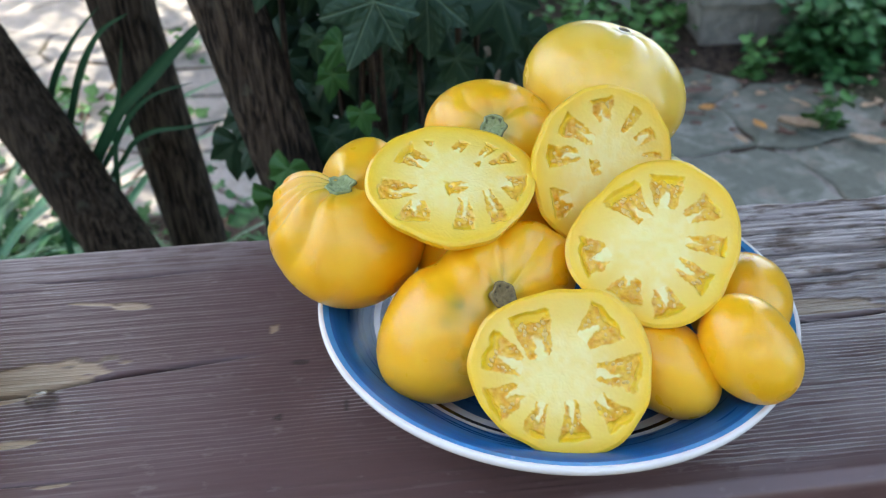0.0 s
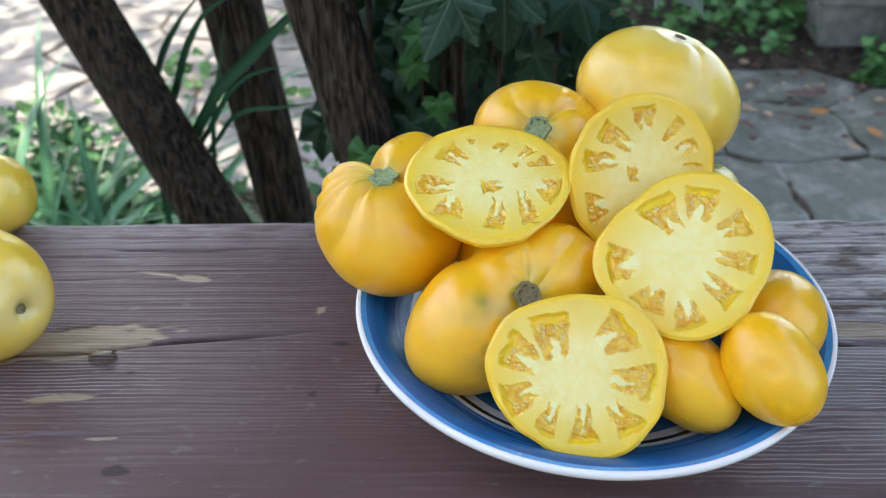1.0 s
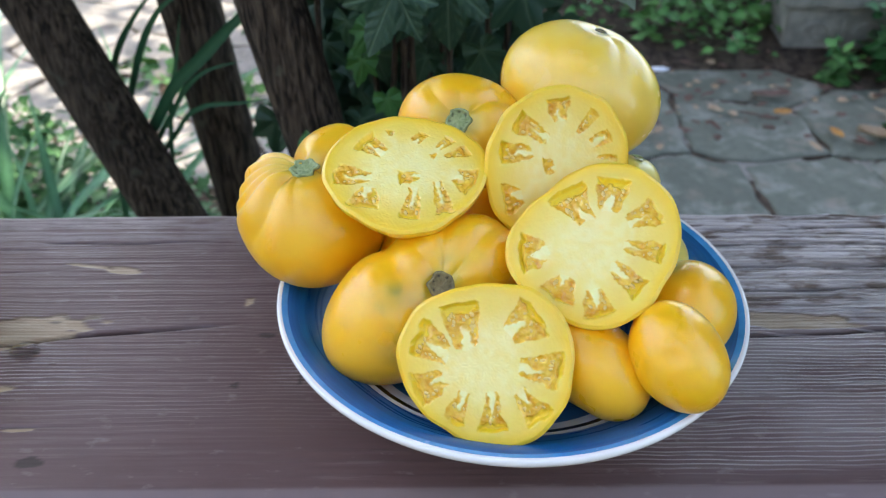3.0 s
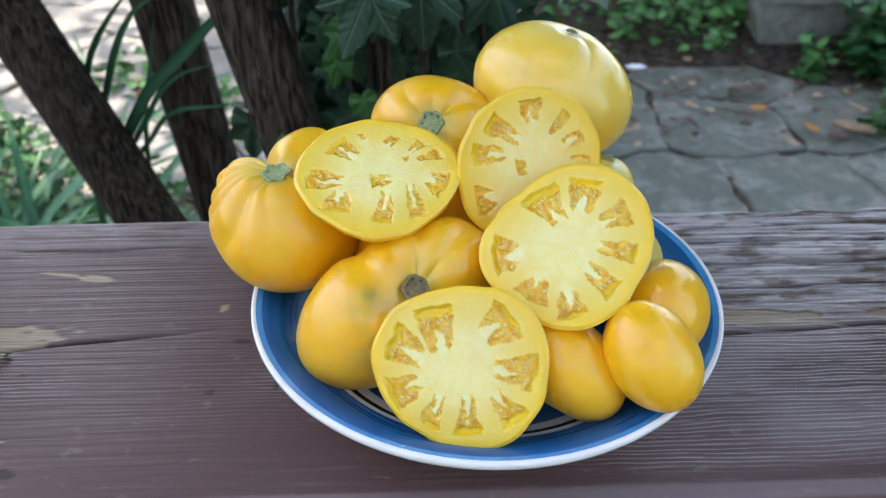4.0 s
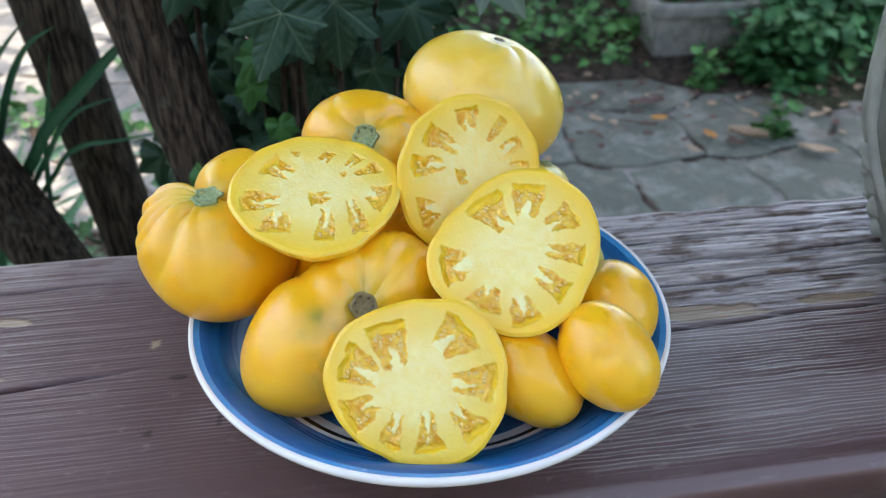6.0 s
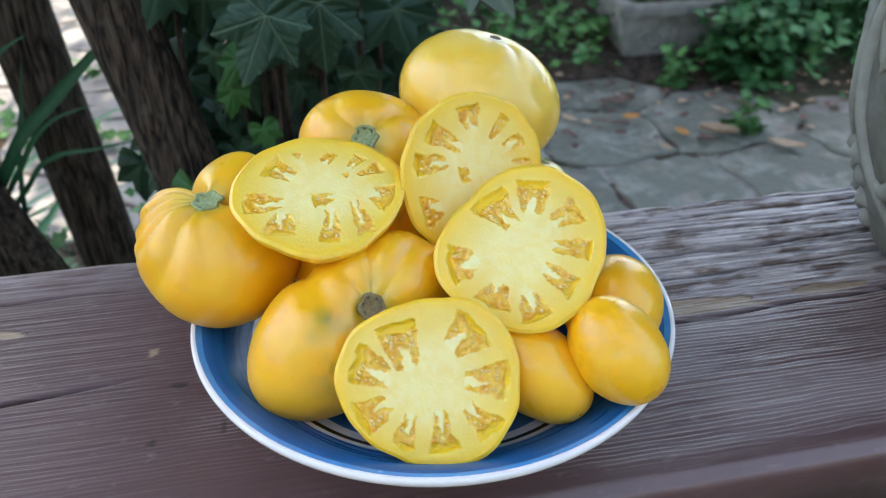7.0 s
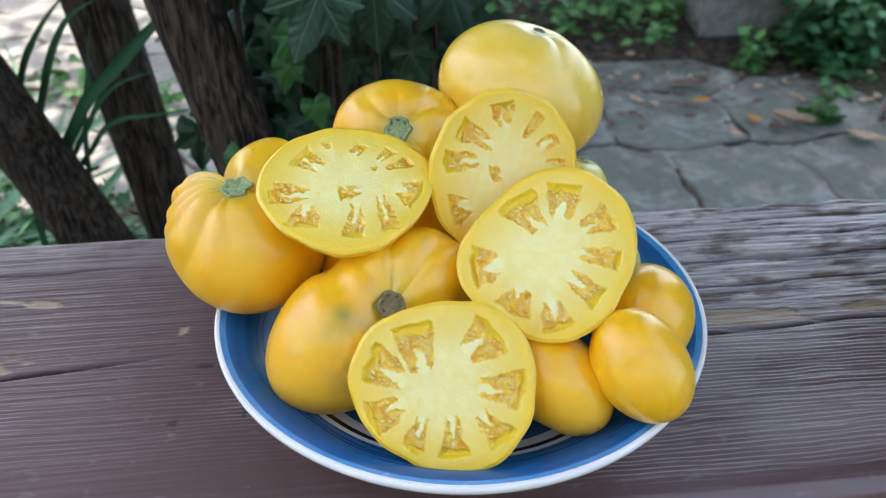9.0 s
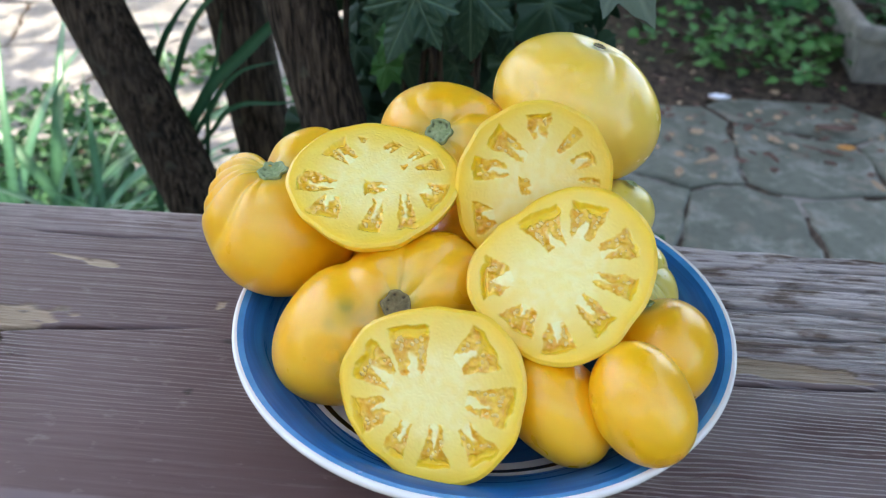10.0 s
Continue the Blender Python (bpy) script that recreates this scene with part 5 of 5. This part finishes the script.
def scrap(name, label, category, at, length, width, turn, material, curl=0.25):
    verts, n = [], 9
    for i in range(n):
        q = i / (n - 1)
        w = width * math.sin(math.pi * (0.06 + 0.9 * q)) * (1 + 0.15 * math.sin(i * 2.3 + length * 90))
        for side in (-1, -0.5, 0, 0.5, 1):
            verts.append(((q - 0.5) * length, side * w / 2, 0.006 + curl * width * (side * side) * 0.6 + 0.12 * length * (q - 0.5) ** 2))
    me = mesh_of(name, verts, grid_faces(n, 5), material)
    ob = new(name, me)
    so = ob.modifiers.new("thick", "SOLIDIFY")
    so.thickness = 0.0015
    ob.matrix_basis = pose(*at, GROUND + 0.012 + swell(*at), 0, 0, turn)
    tagged(ob, label, category, group="litter on the stones")


scrap("dead_leaf", "curled dry tan leaf on the stones", "leaf", (1.145, 2.430), 0.125, 0.060, -22, DEAD_TAN, 0.5)
scrap("dead_leaf", "flat dry tan leaf on the stones", "leaf", (1.330, 2.320), 0.120, 0.050, -28, DEAD_TAN, 0.25)
scrap("dead_leaf", "small orange leaf on the stones", "leaf", (0.890, 2.563), 0.060, 0.040, 10, DEAD_ORANGE)
scrap("dead_leaf", "small rust-coloured leaf on the stones", "leaf", (1.024, 2.435), 0.065, 0.034, 110, DEAD_ORANGE)
scrap("dead_leaf", "dark red-brown leaf at the edge of the earth", "leaf", (0.880, 2.700), 0.13, 0.05, 5, DEAD_RED)
scrap("dead_leaf", "pale curled leaf on the stones", "leaf", (0.437, 2.560), 0.050, 0.040, 30, DEAD_TAN)
scrap("dead_leaf", "pale scrap of leaf on the stones", "leaf", (0.479, 2.390), 0.045, 0.030, 70, DEAD_TAN)
scrap("paper_scrap", "small white scrap on dark earth", "scrap", (0.524, 2.862), 0.075, 0.044, 5, PAPER)
rnd = random.Random(33)
for k in range(46):
    x, y = rnd.uniform(0.3, 2.2), rnd.uniform(2.25, 3.2)
    scrap("dead_leaf", "small dry brown leaf on the ground", "leaf", (x, y), rnd.uniform(0.03, 0.07), rnd.uniform(0.015, 0.03), rnd.uniform(0, 360), rnd.choice((DEAD_TAN, DEAD_RED, DEAD_RED)), 0.4)

# ---- water drops on the paint ----
for s, d, r in ((-0.197, 0.104, 0.0075), (-0.176, 0.092, 0.002), (-0.190, 0.094, 0.0013)):
    bm = bmesh.new()
    bmesh.ops.create_uvsphere(bm, u_segments=20, v_segments=10, radius=1, matrix=Matrix.Diagonal((r * 1.25, r * 0.9, r * 0.30, 1)))
    me = bpy.data.meshes.new("water_drop")
    bm.to_mesh(me)
    bm.free()
    me.materials.append(DROP)
    me.polygons.foreach_set("use_smooth", [True] * len(me.polygons))
    drop = new("water_drop", me)
    c, sn = math.cos(ANGLE), math.sin(ANGLE)
    drop.matrix_basis = pose(s * c - d * sn, 0.2845 + s * sn + d * c, 0.0002)
    tagged(drop, "clear water drop on the painted board", "water", group="drops on the board")


# ---- fine litter on the stones and the earth ----
def litter(name, label, material, count, seed, low, high, size):
    r = random.Random(seed)
    verts, faces = [], []
    for _ in range(count):
        x, y = r.uniform(0.15, 2.3), r.triangular(low, high, 2.85)
        z = GROUND + 0.008 + 0.06 * float(smooth(2.90, 3.16, y)) * 0.6
        s = size * r.uniform(0.4, 1.4)
        m = pose(x, y, z, r.uniform(-14, 14), r.uniform(-14, 14), r.uniform(0, 360))
        n = len(verts)
        w = r.uniform(0.25, 0.6)
        for a, b, h in ((0, 0, 0), (w, 0.35, 0.10), (w * 0.7, 0.8, 0.16), (0, 1.1, 0.05), (-w * 0.8, 0.7, 0.14), (-w, 0.3, 0.08)):
            verts.append(m @ Vector((a * s, b * s, h * s)))
        faces.append(tuple(range(n, n + 6)))
    tagged(new(name, mesh_of(name, verts, faces, material, shade=False)), label, "leaf litter", kind="stuff")


litter("leaf_litter", "scraps of dry brown leaves on earth and stones", DEAD_RED, 170, 5, 2.3, 3.25, 0.028)
litter("pale_litter", "pale dry leaf scraps on earth and stones", DEAD_TAN, 150, 6, 2.2, 3.2, 0.026)


# ---- flagstones ----
def clipped(poly, nx, ny, c):
    out = []
    for (x0, y0), (x1, y1) in zip(poly, poly[1:] + poly[:1]):
        a, b = nx * x0 + ny * y0 - c, nx * x1 + ny * y1 - c
        if a <= 0:
            out.append((x0, y0))
        if a * b < 0:
            t = a / (a - b)
            out.append((x0 + (x1 - x0) * t, y0 + (y1 - y0) * t))
    return out


def flagstones():
    r = random.Random(17)
    near = [(0.56, 2.02), (0.90, 2.06), (1.32, 2.16), (0.76, 2.50), (0.22, 2.06), (0.36, 2.48), (1.16, 2.56), (1.70, 2.30), (0.02, 2.50), (2.1, 2.1)]
    seeds = list(near)
    for i in range(-9, 8):
        for j in range(0, 13):
            x, y = i * 0.42 + 0.21 * (j % 2) + r.uniform(-0.19, 0.19), 0.7 + j * 0.36 + r.uniform(-0.16, 0.16)
            if min(math.hypot(x - a, y - b) for a, b in near) > 0.33:
                seeds.append((x, y))
    sand = np.meshgrid(np.arange(0.10, 2.61, 0.05), np.arange(1.40, 2.80, 0.05))
    lie = np.stack([sand[0].ravel(), sand[1].ravel(), GROUND - 0.0070 + 0.004 * (vnoise(sand[0].ravel() * 14, sand[1].ravel() * 14, 51) - 0.5)], 1)
    tagged(new("joint_sand", mesh_of("joint_sand", lie, grid_faces(*sand[0].shape), SAND)), "pale gritty sand in the joints of the paving", "sand", kind="stuff")
    pavement = tagged(new("pavement"), "irregular grey flagstones with earth joints", "pavement", kind="structure")
    for x, y in seeds:
        edge = 2.83 + 0.07 * math.sin(x * 3) - 0.12 * max(0, x - 1.2)
        if (x > -0.25 and y > edge - 0.02) or (x < -0.25 and y < 1.9) or (x < 0.15 and y < 1.45) or x < -4 or (-0.45 < x < -0.1 and y < 2.1):
            continue
        poly = [(x - 0.6, y - 0.6), (x + 0.6, y - 0.6), (x + 0.6, y + 0.6), (x - 0.6, y + 0.6)]
        for a, b in seeds:
            dx, dy = a - x, b - y
            d = math.hypot(dx, dy)
            if 0 < d < 1.4:
                poly = clipped(poly, dx / d, dy / d, (dx * (x + a) / 2 + dy * (y + b) / 2) / d - 0.007)
        if x > -0.25:
            poly = clipped(poly, 0, 1, edge + 0.10)
        if len(poly) < 3:
            continue
        rim = []
        for (x0, y0), (x1, y1) in zip(poly, poly[1:] + poly[:1]):
            cut = max(2, int(math.hypot(x1 - x0, y1 - y0) / 0.06))
            for k in range(cut):
                q = k / cut
                rim.append((x0 + (x1 - x0) * q - x + r.uniform(-0.011, 0.011), y0 + (y1 - y0) * q - y + r.uniform(-0.011, 0.011)))
        n = len(rim)
        lift = r.uniform(-0.001, 0.003)
        tx, ty = r.uniform(-0.012, 0.012), r.uniform(-0.012, 0.012)
        verts = [(a, b, -0.05) for a, b in rim] + [(a, b, lift - 0.005 + tx * a + ty * b) for a, b in rim] + [(a * 0.955, b * 0.955, lift + tx * a + ty * b) for a, b in rim]
        faces = grid_faces(3, n, True) + [tuple(range(2 * n, 3 * n))]
        ob = part("flagstone", mesh_of("flagstone", verts, faces, STONE if x > -0.30 else PATH_STONE, shade=False), pavement)
        ob.matrix_basis = pose(x, y, GROUND)


flagstones()
